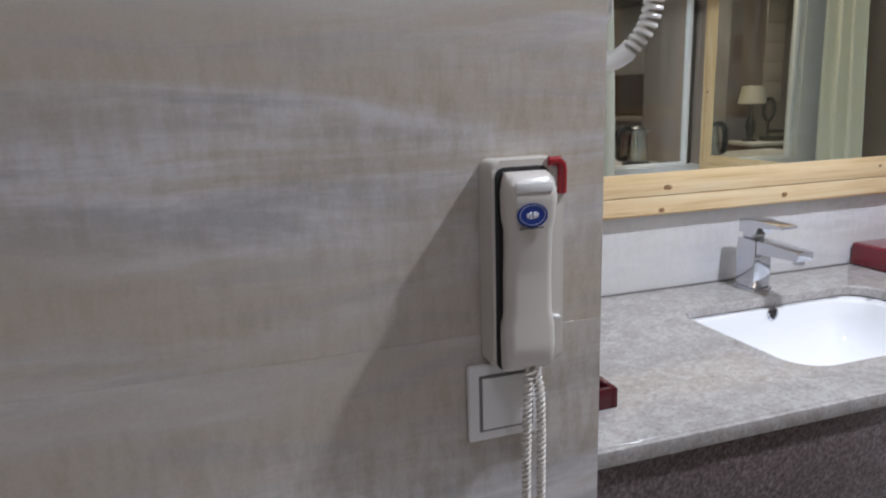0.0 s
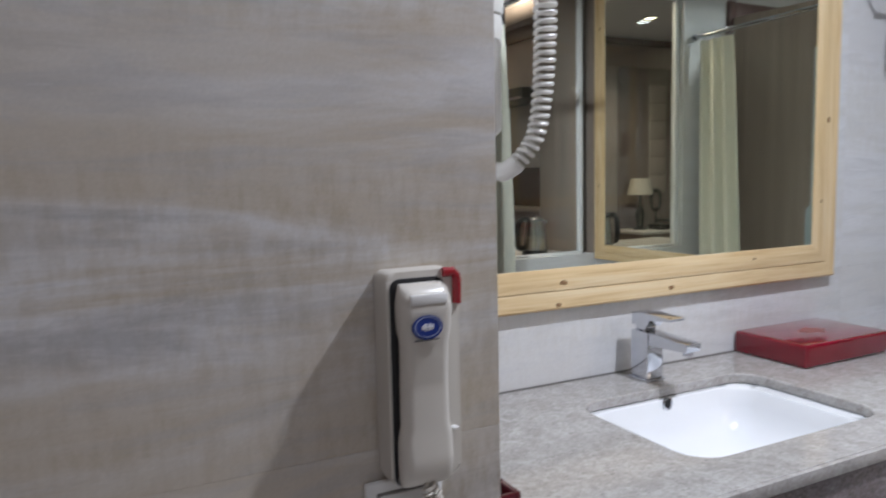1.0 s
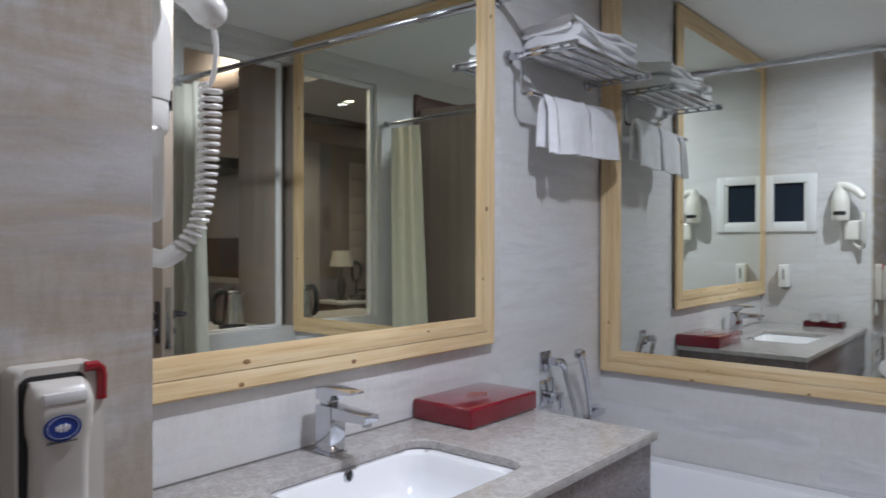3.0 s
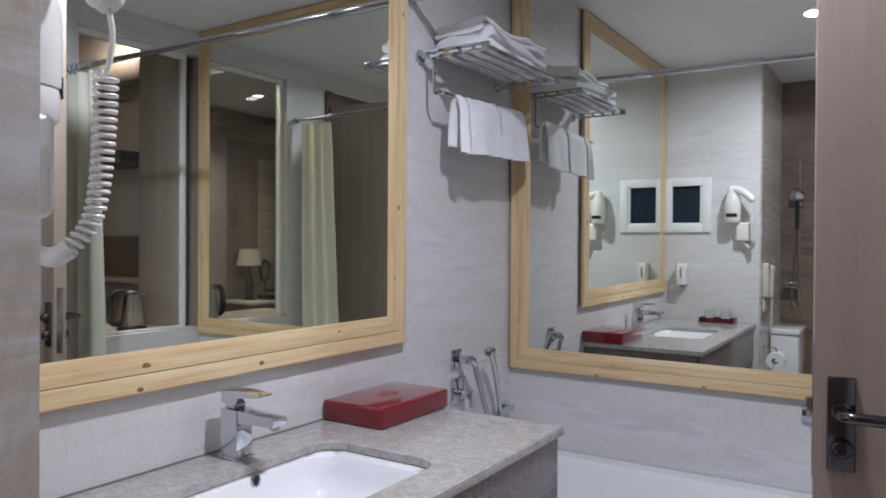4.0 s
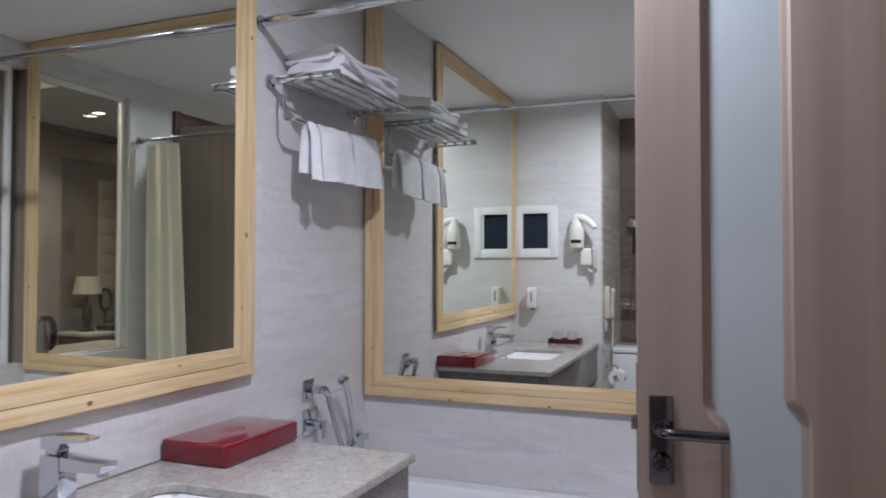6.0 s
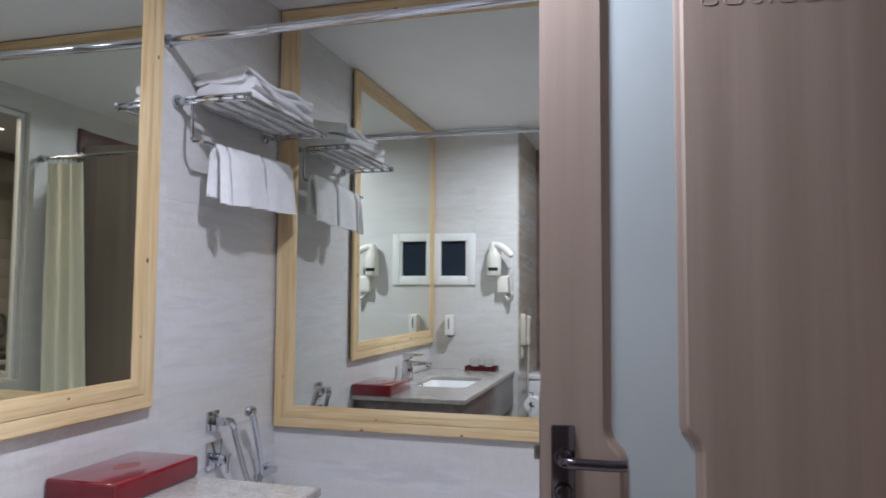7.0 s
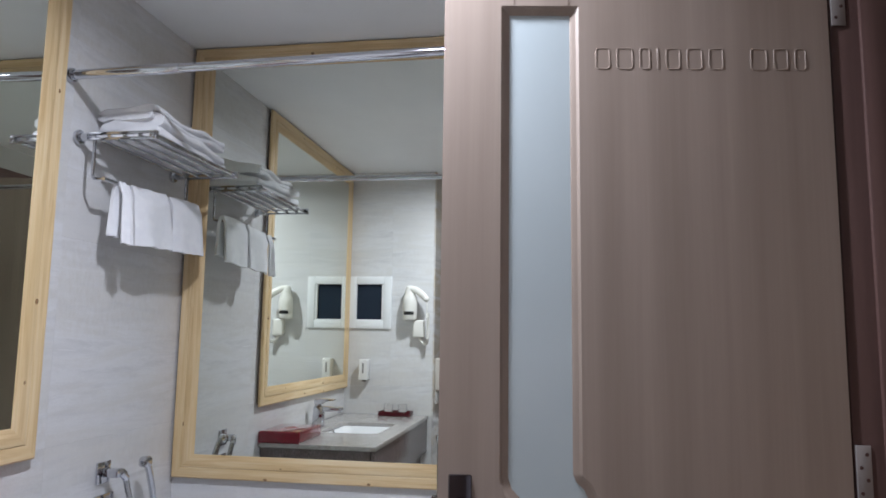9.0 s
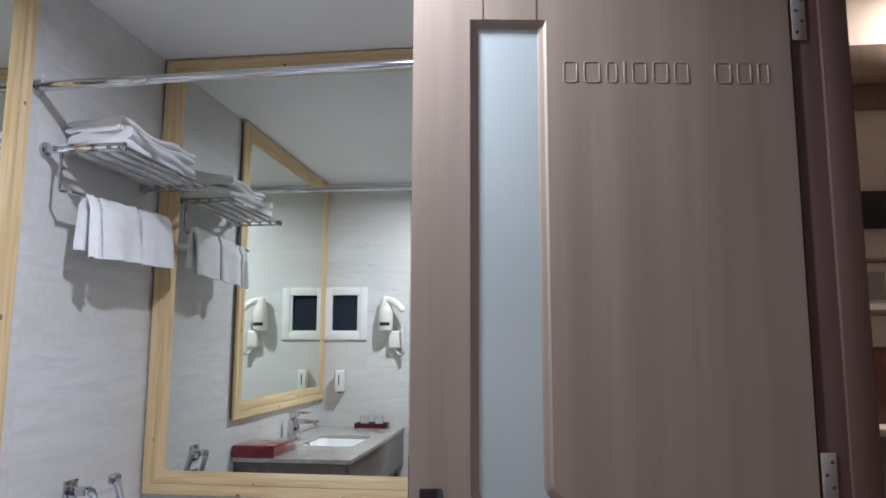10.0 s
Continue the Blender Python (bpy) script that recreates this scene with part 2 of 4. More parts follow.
def part(name, bm, material, parent=None, label="", smooth=35, m=None):
    """Links a bmesh as one mesh object under a thing or a part."""
    me = finish(bm, smooth) if isinstance(bm, bmesh.types.BMesh) else bm
    if not me.materials:
        me.materials.append(material)
    ob = new(name, me)
    ob.parent = parent
    if m is not None:
        ob.matrix_basis = m
    if label:
        tagged(ob, label)
    return ob


def thing(name, m, label, category, group=""):
    ob = new(name)
    ob.empty_display_size = 0.05
    ob.matrix_basis = m
    return tagged(ob, label, category, group)


def structure(name, bm, material, label, category):
    return tagged(part(name, bm, material), label, category, kind="structure")


def box(x0, x1, y0, y1, z0, z1, bevel=0.0, seg=2, bm=None):
    b = bmesh.new()
    bmesh.ops.create_cube(b, size=1, matrix=Matrix.Translation(((x0 + x1) / 2, (y0 + y1) / 2, (z0 + z1) / 2)) @ Matrix.Diagonal((abs(x1 - x0), abs(y1 - y0), abs(z1 - z0), 1)))
    if bevel:
        bmesh.ops.bevel(b, geom=b.edges[:], offset=bevel, segments=seg, profile=0.5, affect="EDGES")
    return join(bm, b)


def join(bm, b):
    if bm is None:
        return b
    me = bpy.data.meshes.new("tmp")
    b.to_mesh(me)
    b.free()
    bm.from_mesh(me)
    bpy.data.meshes.remove(me)
    return bm


def cyl(p0, p1, r0, r1=None, seg=24, bevel=0.0, bm=None):
    b = bmesh.new()
    a, c = Vector(p0), Vector(p1)
    d = c - a
    mtx = Matrix.Translation((a + c) / 2) @ d.to_track_quat("Z", "Y").to_matrix().to_4x4()
    bmesh.ops.create_cone(b, cap_ends=True, segments=seg, radius1=r0, radius2=r0 if r1 is None else r1, depth=d.length, matrix=mtx)
    if bevel:
        rims = [e for e in b.edges if any(len(f.verts) > 4 for f in e.link_faces)]
        bmesh.ops.bevel(b, geom=rims, offset=bevel, segments=2, profile=0.5, affect="EDGES")
    return join(bm, b)


def lathe(prof, seg=32, bm=None, m=None):
    b = bmesh.new()
    rings = []
    for r, z in prof:
        if r < 1e-5:
            rings.append([b.verts.new((0, 0, z))])
        else:
            rings.append([b.verts.new((r * math.cos(2 * math.pi * i / seg), r * math.sin(2 * math.pi * i / seg), z)) for i in range(seg)])
    for a, c in zip(rings, rings[1:]):
        for i in range(seg):
            j = (i + 1) % seg
            if len(a) == 1 and len(c) == 1:
                continue
            if len(a) == 1:
                b.faces.new((a[0], c[i], c[j]))
            elif len(c) == 1:
                b.faces.new((a[i], a[j], c[0]))
            else:
                b.faces.new((a[i], a[j], c[j], c[i]))
    if m is not None:
        b.transform(m)
    return join(bm, b)


def tube(pts, r, seg=10, bm=None, closed=False):
    """A round tube along a line of points; r: one radius or one a point."""
    b = bmesh.new()
    P = [Vector(p) for p in pts]
    n = len(P)
    up = None
    rings = []
    for i, p in enumerate(P):
        d = (P[(i + 1) % n] - P[i - 1]) if closed else (P[min(i + 1, n - 1)] - P[max(i - 1, 0)])
        d.normalize()
        if up is None:
            up = d.orthogonal().normalized()
        up = (up - d * up.dot(d)).normalized()
        s = d.cross(up)
        rr = r[i] if isinstance(r, (list, tuple)) else r
        rings.append([b.verts.new(p + rr * (math.cos(2 * math.pi * k / seg) * up + math.sin(2 * math.pi * k / seg) * s)) for k in range(seg)])
    pairs = list(zip(rings, rings[1:])) + ([(rings[-1], rings[0])] if closed else [])
    for a, c in pairs:
        for k in range(seg):
            j = (k + 1) % seg
            b.faces.new((a[k], a[j], c[j], c[k]))
    if not closed:
        b.faces.new(rings[0][::-1])
        b.faces.new(rings[-1])
    return join(bm, b)


def smooth_path(pts, n=8):
    """Catmull-Rom line through the points."""
    P = [Vector(p) for p in pts]
    out = []
    for i in range(len(P) - 1):
        a, b, c, d = P[max(i - 1, 0)], P[i], P[i + 1], P[min(i + 2, len(P) - 1)]
        for k in range(n):
            t = k / n
            out.append(0.5 * ((2 * b) + (c - a) * t + (2 * a - 5 * b + 4 * c - d) * t * t + (3 * b - a - 3 * c + d) * t ** 3))
    out.append(P[-1])
    return out


def coil(pts, radius, turns, n=14):
    """Points of a coil that winds round a line of points."""
    line = smooth_path(pts, 24)
    cum = [0.0]
    for a, b in zip(line, line[1:]):
        cum.append(cum[-1] + (b - a).length)
    out, total, k, up = [], int(turns * n), 0, None
    for i in range(total + 1):
        s = cum[-1] * i / total
        while k < len(cum) - 2 and cum[k + 1] < s:
            k += 1
        f = (s - cum[k]) / max(cum[k + 1] - cum[k], 1e-9)
        p = line[k].lerp(line[k + 1], f)
        d = (line[k + 1] - line[k]).normalized()
        if up is None:
            up = d.orthogonal().normalized()
        up = (up - d * up.dot(d)).normalized()
        w = 2 * math.pi * i / n
        out.append(p + radius * (1 - 0.3 * i / total) * (math.cos(w) * up + math.sin(w) * d.cross(up)))
    return out


def prism(outline, z0, z1, bevel=0.0, seg=2, bm=None, m=None):
    """An outline of (x, y) pulled up from z0 to z1."""
    b = bmesh.new()
    lo = [b.verts.new((x, y, z0)) for x, y in outline]
    hi = [b.verts.new((x, y, z1)) for x, y in outline]
    n = len(outline)
    b.faces.new(lo[::-1])
    top = b.faces.new(hi)
    for i in range(n):
        b.faces.new((lo[i], lo[(i + 1) % n], hi[(i + 1) % n], hi[i]))
    if bevel:
        bmesh.ops.bevel(b, geom=top.edges[:], offset=bevel, segments=seg, profile=0.5, affect="EDGES")
    if m is not None:
        b.transform(m)
    return join(bm, b)


def round_rect(w, h, r, n=6, cx=0.0, cy=0.0):
    pts = []
    for qx, qy, a0 in ((1, 1, 0), (-1, 1, 90), (-1, -1, 180), (1, -1, 270)):
        for k in range(n + 1):
            a = radians(a0 + 90 * k / n)
            pts.append((cx + qx * (w / 2 - r) + r * math.cos(a), cy + qy * (h / 2 - r) + r * math.sin(a)))
    return pts


def sheet_grid(fn, nu, nv, thick=0.0, bm=None):
    """A surface of points fn(u, v), u and v from 0 to 1, with a thickness."""
    b = bmesh.new()
    g = [[b.verts.new(fn(i / nu, j / nv)) for j in range(nv + 1)] for i in range(nu + 1)]
    for i in range(nu):
        for j in range(nv):
            b.faces.new((g[i][j], g[i + 1][j], g[i + 1][j + 1], g[i][j + 1]))
    if thick:
        bmesh.ops.recalc_face_normals(b, faces=b.faces)
        bmesh.ops.solidify(b, geom=b.faces[:], thickness=thick)
    return join(bm, b)

# ---- large structure ----
XC, YD, YE, YE2, XF = -2.185, -0.610, -1.972, -2.052, -3.02
BED_CEIL = CEIL + 0.12
SHY = -0.735
T = 0.009


def cut(rects, hole):
    """Rectangles (a0, a1, z0, z1) less a hole of the same form."""
    out = []
    for a0, a1, z0, z1 in rects:
        h0, h1, g0, g1 = max(a0, hole[0]), min(a1, hole[1]), max(z0, hole[2]), min(z1, hole[3])
        if h0 >= h1 or g0 >= g1:
            out.append((a0, a1, z0, z1))
            continue
        for q in ((a0, h0, z0, z1), (h1, a1, z0, z1), (h0, h1, z0, g0), (h0, h1, g1, z1)):
            if q[1] - q[0] > 0.004 and q[3] - q[2] > 0.004:
                out.append(q)
    return out


def wall(name, axis, front, back, a0, a1, z0, z1, label, material, holes=()):
    """A wall slab along x or y, with openings through it. front: the tiled side."""
    rects = [(a0, a1, z0, z1)]
    for h in holes:
        rects = cut(rects, h)
    bm = None
    for p0, p1, q0, q1 in rects:
        bm = box(p0, p1, front, back, q0, q1, bm=bm) if axis == "x" else box(front, back, p0, p1, q0, q1, bm=bm)
    return structure(name, bm, material, label, "wall")


def bath_wall(name, axis, front, sign, a0, a1, label, tile, thick=0.1, holes=(), z1=CEIL, back_off=0.0):
    """A wall whose tiled face stands at front and whose body lies on the side given by sign."""
    w = wall(name, axis, front + sign * T, front + sign * thick, a0, a1 - back_off, 0, z1, label, M_GROUT, holes)
    TILED.append((w, axis, front, sign, a0, a1, tile, holes, z1))
    return w


TILED = []
wall_north = bath_wall("wall_north", "x", 0.0, 1, XC, 0.1, "pale veined wall tiles behind the washstand", M_TILE_A)
wall_east = bath_wall("wall_east", "y", 0.0, 1, YE, 0.0, "pale veined wall tiles beside the bathtub", M_TILE_B)
WIN = (-0.3115, -0.022, 1.4185, 1.764)
wall_west = bath_wall("wall_west", "y", XC, -1, YD + T + 0.0005, 0.0, "pale veined wall tiles round a small window", M_TILE_B, holes=[WIN])
wall_phone = bath_wall("wall_phone", "x", YD, 1, XF, XC, "polished beige and grey veined wall tiles", M_TILE_X, back_off=0.1)
DOORWAY, GLASS = (-1.892, -1.102, -0.1, 2.27), (-0.698, -0.005, 0.865, 2.36)
wall_south = bath_wall("wall_south", "x", YE, -1, XF, 0.0, "veined tile wall with doorway and glazed opening", M_TILE_A, thick=0.08, holes=[DOORWAY, GLASS])
wall_shower = bath_wall("wall_shower", "y", XF, -1, YE, YD, "dark brown polished wall tiles", M_TILE_BR)
structure("floor", box(XF, 0.1, YE2, 0.1, -0.06, 0.0), M_FLOOR, "beige stone bathroom floor tiles", "floor")
structure("ceiling", box(XF, 0.1, YE2 + 0.001, 0.1, CEIL, CEIL + 0.05), M_CEIL, "smooth white painted ceiling", "ceiling")

# the bedroom beyond
BX0, BX1, BY = -3.6, 0.568, -4.2
structure("bedroom_floor", box(BX0, BX1, BY, YE2, -0.06, -0.002), M_CARPET, "dark brown bedroom carpet", "floor")
structure("bedroom_ceiling", box(BX0, -1.05, BY, YE2, BED_CEIL, BED_CEIL + 0.05), M_CEIL, "white lowered bedroom ceiling", "ceiling")
structure("bedroom_ceiling_high", box(-1.05, BX1, BY, YE2, HIGH_CEIL, HIGH_CEIL + 0.05), M_CEIL, "white bedroom ceiling over the kitchen corner", "ceiling")
structure("trim_3", box(-1.099, -1.05, BY, YE2, BED_CEIL + 0.0505, HIGH_CEIL), M_CEIL, "white step between two ceiling heights", "trim")
structure("wall_bedroom_upper", box(-1.049, 0.099, YE2 + 0.002, YE2 + 0.1, CEIL + 0.051, HIGH_CEIL), M_CREAM, "cream painted wall above the glass panel", "wall")
structure("wall_bedroom_corner", box(BX0, XF - 0.101, YE2, YE2 + 0.1, -0.06, BED_CEIL), M_BEIGE, "beige wallpapered bedroom wall", "wall")
structure("wall_bedroom_south", box(BX0, BX1, BY - 0.1, BY, -0.06, HIGH_CEIL), M_MAUVE, "mauve-brown wallpapered bedroom wall", "wall")
structure("wall_bedroom_west", box(BX0 - 0.1, BX0, BY, YE2, -0.06, BED_CEIL), M_BEIGE, "beige wallpapered bedroom wall", "wall")
structure("wall_bedroom_east", box(BX1, BX1 + 0.1, BY, YE2, -0.06, HIGH_CEIL), M_CREAM, "cream painted bedroom wall", "wall")
structure("wall_bedroom_north", box(0.1, BX1, YE2, YE2 + 0.1, -0.06, HIGH_CEIL), M_CREAM, "cream painted bedroom wall", "wall")
structure("trim", box(BX0, -1.1, BY, BY + 0.05, 2.545, BED_CEIL - 0.001, 0.008), M_BROWN, "dark brown cornice strip", "trim")
structure("trim_2", box(BX0, -1.1, BY, BY + 0.02, 2.34, 2.544, 0.004), M_BEIGE, "beige band under the cornice", "trim")


# ---- mirrors ----
def rail(length, width, prof, name, parent, m, knots=()):
    """A mitred frame rail along local x, inner edge at y = 0, face towards z."""
    b = bmesh.new()
    lo = [b.verts.new((-u * width, u * width, v)) for u, v in prof]
    hi = [b.verts.new((length + u * width, u * width, v)) for u, v in prof]
    n = len(prof)
    for i in range(n):
        j = (i + 1) % n
        b.faces.new((lo[i], lo[j], hi[j], hi[i]))
    b.faces.new(lo[::-1])
    b.faces.new(hi)
    ob = part(name, b, M_PINE, parent, smooth=25, m=m)
    for x, u, r in knots:
        v = np.interp(u, [q[0] for q in prof[1:-1]], [q[1] for q in prof[1:-1]])
        part("knot", lathe([(r * 1.0, -0.002), (r, 0.0003), (r * 0.5, 0.0006), (0, 0.0006)], 12, m=Matrix.Diagonal((1.25, 0.85, 1, 1))), M_KNOT, ob, m=pose(x, u * width, float(v)))
    return ob


PROF = [(0.0, 0.0), (0.0, 0.0058), (0.05, 0.0068), (0.14, 0.0085), (0.48, 0.0135), (0.52, 0.0128), (0.535, 0.0085), (0.55, 0.011), (0.58, 0.0122), (0.95, 0.0122), (1.0, 0.009), (1.0, 0.0)]


def wall_mirror(name, m, w, h, fw, label, knots):
    """A framed mirror; m puts the outer lower left corner, x along the wall, y up, z into the room."""
    th = thing(name, m, label, "mirror")
    part("glass", box(fw * 0.5, w - fw * 0.5, fw * 0.5, h - fw * 0.5, 0.0125, 0.0175), M_MIRROR, th, "silvered mirror glass")
    part("backing", box(0.01, w - 0.01, 0.01, h - 0.01, 0.001, 0.0118), M_BROWN, th)
    for k, (ln, mm) in enumerate(((w - 2 * fw, pose(fw, fw, 0.0126, 0, 0, 0) @ pose(0, 0, 0, 180, 0, 0) @ Matrix.Diagonal((1, 1, -1, 1))),
                                  (w - 2 * fw, pose(fw, h - fw, 0.0126)),
                                  (h - 2 * fw, pose(fw, fw, 0.0126, 0, 0, 90)),
                                  (h - 2 * fw, pose(w - fw, h - fw, 0.0126, 0, 0, -90)))):
        rail(ln, fw, PROF, "frame_rail", th, mm, knots[k])
    return th


FW = 0.09
mirror_A = wall_mirror("wall_mirror", Matrix(((1, 0, 0, XC + 0.004), (0, 0, -1, -0.001), (0, 1, 0, 1.0215), (0, 0, 0, 1))), -0.755 - (XC + 0.004), 2.482 - 1.0215, FW,
                       "large wall mirror in a knotty pine frame above the washstand",
                       [((0.424, 0.37, 0.0085), (0.41, 0.88, 0.006), (0.736, 0.78, 0.0065), (1.02, 0.25, 0.004)), ((0.3, 0.4, 0.007), (0.9, 0.7, 0.006)), ((0.3, 0.4, 0.006),), ((0.949, 0.48, 0.0065), (0.35, 0.7, 0.005), (1.165, 0.30, 0.004))])
mirror_B = wall_mirror("wall_mirror", Matrix(((0, 0, -1, -0.001), (-1, 0, 0, -0.0087), (0, 1, 0, 0.837), (0, 0, 0, 1))), 1.946, 2.484 - 0.837, 0.085,
                       "large wall mirror in a knotty pine frame above the bathtub",
                       [((0.283, 0.93, 0.006), (0.668, 0.91, 0.005), (0.34, 0.45, 0.003), (1.1, 0.4, 0.007)), ((0.4, 0.5, 0.006),), ((0.108, 0.56, 0.0055), (0.9, 0.4, 0.006)), ((0.3, 0.4, 0.007), (0.55, 0.55, 0.006), (1.15, 0.5, 0.006))])


# ---- washstand ----
def slab_with_hole(x0, x1, y0, y1, z0, z1, hole):
    b = bmesh.new()
    cx, cy = sum(p[0] for p in hole) / len(hole), sum(p[1] for p in hole) / len(hole)
    outer = []
    for px, py in hole:
        dx, dy = px - cx, py - cy
        s = min(((x1 if dx > 0 else x0) - cx) / dx if abs(dx) > 1e-6 else 1e9, ((y1 if dy > 0 else y0) - cy) / dy if abs(dy) > 1e-6 else 1e9)
        outer.append([cx + dx * s, cy + dy * s])
    for qx in (x0, x1):
        for qy in (y0, y1):
            k = min(range(len(outer)), key=lambda i: (outer[i][0] - qx) ** 2 + (outer[i][1] - qy) ** 2)
            outer[k] = [qx, qy]
    n = len(hole)
    L = [[b.verts.new((x, y, z)) for x, y in loop] for loop, z in ((outer, z1), (hole, z1), (hole, z0), (outer, z0))]
    for a in range(4):
        for i in range(n):
            j = (i + 1) % n
            b.faces.new((L[a][i], L[a][j], L[(a + 1) % 4][j], L[(a + 1) % 4][i]))
    return b


TOP = 0.85
BAS = (-1.729, -1.242, -0.473, -0.142)
BOWL = (-1.727, -1.274, -0.4715, -0.151)
bcx, bcy, bw, bh = (BAS[0] + BAS[1]) / 2, (BAS[2] + BAS[3]) / 2, BAS[1] - BAS[0], BAS[3] - BAS[2]
hole_line = round_rect(bw, bh, 0.06, 8, bcx, bcy)
worktop = thing("worktop", pose(0, 0, 0), "speckled grey-beige granite washstand top with undermount cutout", "countertop")
top_ob = part("slab", slab_with_hole(XC + 0.001, -0.803, -0.5705, -0.001, TOP - 0.022, TOP, hole_line), M_GRANITE, worktop)
part("front_edge", box(XC + 0.001, -0.803, -0.580, -0.571, TOP - 0.022, TOP, 0.002), M_GRANITE, worktop)
part("sealant", box(XC + 0.002, -0.804, -0.0045, -0.001, TOP + 0.0002, TOP + 0.0035, 0.001), M_GREY_PL, worktop, "dark sealant line along the wall")
bev = top_ob.modifiers.new("edge", "BEVEL")
bev.width, bev.segments, bev.limit_method, bev.angle_limit = 0.003, 2, "ANGLE", radians(60)

washstand = thing("washstand", pose(0, 0, 0), "dark speckled granite clad washstand base under the worktop", "cabinet")
part("front_panel", box(XC + 0.002, -0.828, -0.572, -0.552, 0.62, TOP - 0.023, 0.002), M_GRANITE_D, washstand)
part("side_panel", box(-0.848, -0.828, -0.55, -0.002, 0.0, TOP - 0.023, 0.002), M_GRANITE_D, washstand)
part("plinth", box(XC + 0.05, -0.853, -0.49, -0.02, 0.0, 0.1, 0.002), M_GRANITE_D, washstand)
for i in range(3):
    w = (-0.853 - (XC + 0.01)) / 3
    x0 = XC + 0.01 + i * w
    d = part("drawer_front", box(x0 + 0.003, x0 + w - 0.003, -0.535, -0.515, 0.12, 0.605, 0.003), M_GRANITE_D, washstand)
    part("handle", tube([(x0 + w / 2 - 0.07, -0.535, 0.56), (x0 + w / 2 - 0.07, -0.565, 0.56), (x0 + w / 2 + 0.07, -0.565, 0.56), (x0 + w / 2 + 0.07, -0.535, 0.56)], 0.006, 8), M_CHROME, d)
part("carcass", box(XC + 0.005, -0.853, -0.513, -0.02, 0.1, 0.62), M_JAMB, washstand)

bcx, bcy, bw, bh = (BOWL[0] + BOWL[1]) / 2, (BOWL[2] + BOWL[3]) / 2, BOWL[1] - BOWL[0], BOWL[3] - BOWL[2]
basin = thing("washbasin", pose(bcx, bcy, 0), "white rectangular undermount ceramic washbasin", "sink")


def basin_mesh():
    b = bmesh.new()
    rows = [(0.045, TOP - 0.0235, 0.08), (0.0, TOP - 0.0235, 0.06), (-0.004, TOP - 0.03, 0.06), (-0.008, TOP - 0.06, 0.062), (-0.02, TOP - 0.09, 0.05), (-0.05, TOP - 0.125, 0.055), (-0.10, TOP - 0.14, 0.05), (-0.2, TOP - 0.145, 0.025)]
    back = [(-0.2, TOP - 0.165, 0.02), (-0.06, TOP - 0.15, 0.05), (0.012, TOP - 0.1, 0.05), (0.045, TOP - 0.03, 0.06)]
    loops = []
    for grow, z, r in rows + back:
        w, h = bw + 2 * grow, bh + 2 * grow
        w, h = max(w, 0.05), max(h, 0.03)
        loops.append([b.verts.new((x, y, z)) for x, y in round_rect(w, h, min(r, h / 2 - 0.002), 6)])
    n = len(loops[0])
    for a, c in zip(loops, loops[1:] + loops[:1]):
        for i in range(n):
            b.faces.new((a[i], a[(i + 1) % n], c[(i + 1) % n], c[i]))
    return b


part("bowl", basin_mesh(), M_CERAMIC, basin, smooth=50)
part("drain", lathe([(0.03, TOP - 0.146), (0.03, TOP - 0.142), (0.022, TOP - 0.1405), (0.012, TOP - 0.144), (0, TOP - 0.144)], 24), M_CHROME, basin)
ovf = part("overflow", lathe([(0.014, 0), (0.014, 0.003), (0.0105, 0.005), (0.009, 0.002)], 24, m=pose(-1.492 - bcx, bh / 2 - 0.004, TOP - 0.033, 86)), M_CHROME, basin, "chrome overflow ring")
# Black disc paints the shade of the overflow hole; nothing is cut.
part("opening", lathe([(0.0092, 0.0025), (0, 0.0025)], 16, m=pose(-1.492 - bcx, bh / 2 - 0.004, TOP - 0.033, 86)), M_GAP_SHADE, ovf)


def faucet(m):
    th = thing("basin_faucet", m, "square chrome single-lever basin mixer tap", "faucet")
    part("base", box(-0.027, 0.027, -0.03, 0.03, 0, 0.006, 0.0015), M_CHROME, th)
    part("body", box(-0.0225, 0.0225, -0.027, 0.027, 0.006, 0.112, 0.002), M_CHROME, th)
    sp = part("spout", prism([(-0.0275, 0.084), (-0.135, 0.089), (-0.139, 0.095), (-0.139, 0.107), (-0.0275, 0.112)], -0.0205, 0.0205, 0.002, m=Matrix(((0, 0, 1, 0), (1, 0, 0, 0), (0, 1, 0, 0), (0, 0, 0, 1)))), M_CHROME, th)
    part("aerator", cyl((0, -0.122, 0.087), (0, -0.122, 0.079), 0.011, seg=20), M_CHROME, sp)
    part("neck", box(-0.016, 0.016, -0.012, 0.02, 0.1125, 0.124, 0.002), M_CHROME, th)
    part("lever", prism([(0.026, 0.124), (-0.022, 0.124), (-0.028, 0.139), (-0.092, 0.147), (-0.092, 0.152), (-0.02, 0.155), (0.026, 0.152)], -0.021, 0.021, 0.002, m=Matrix(((0, 0, 1, 0), (1, 0, 0, 0), (0, 1, 0, 0), (0, 0, 0, 1)))), M_CHROME, th)
    part("pop_up_rod", cyl((0.0, 0.034, 0.0), (0.0, 0.034, 0.07), 0.003, bevel=0.001, seg=10), M_CHROME, th)
    return th


faucet(pose(-1.4725, -0.072, TOP) @ Matrix.Scale(1.0, 4))


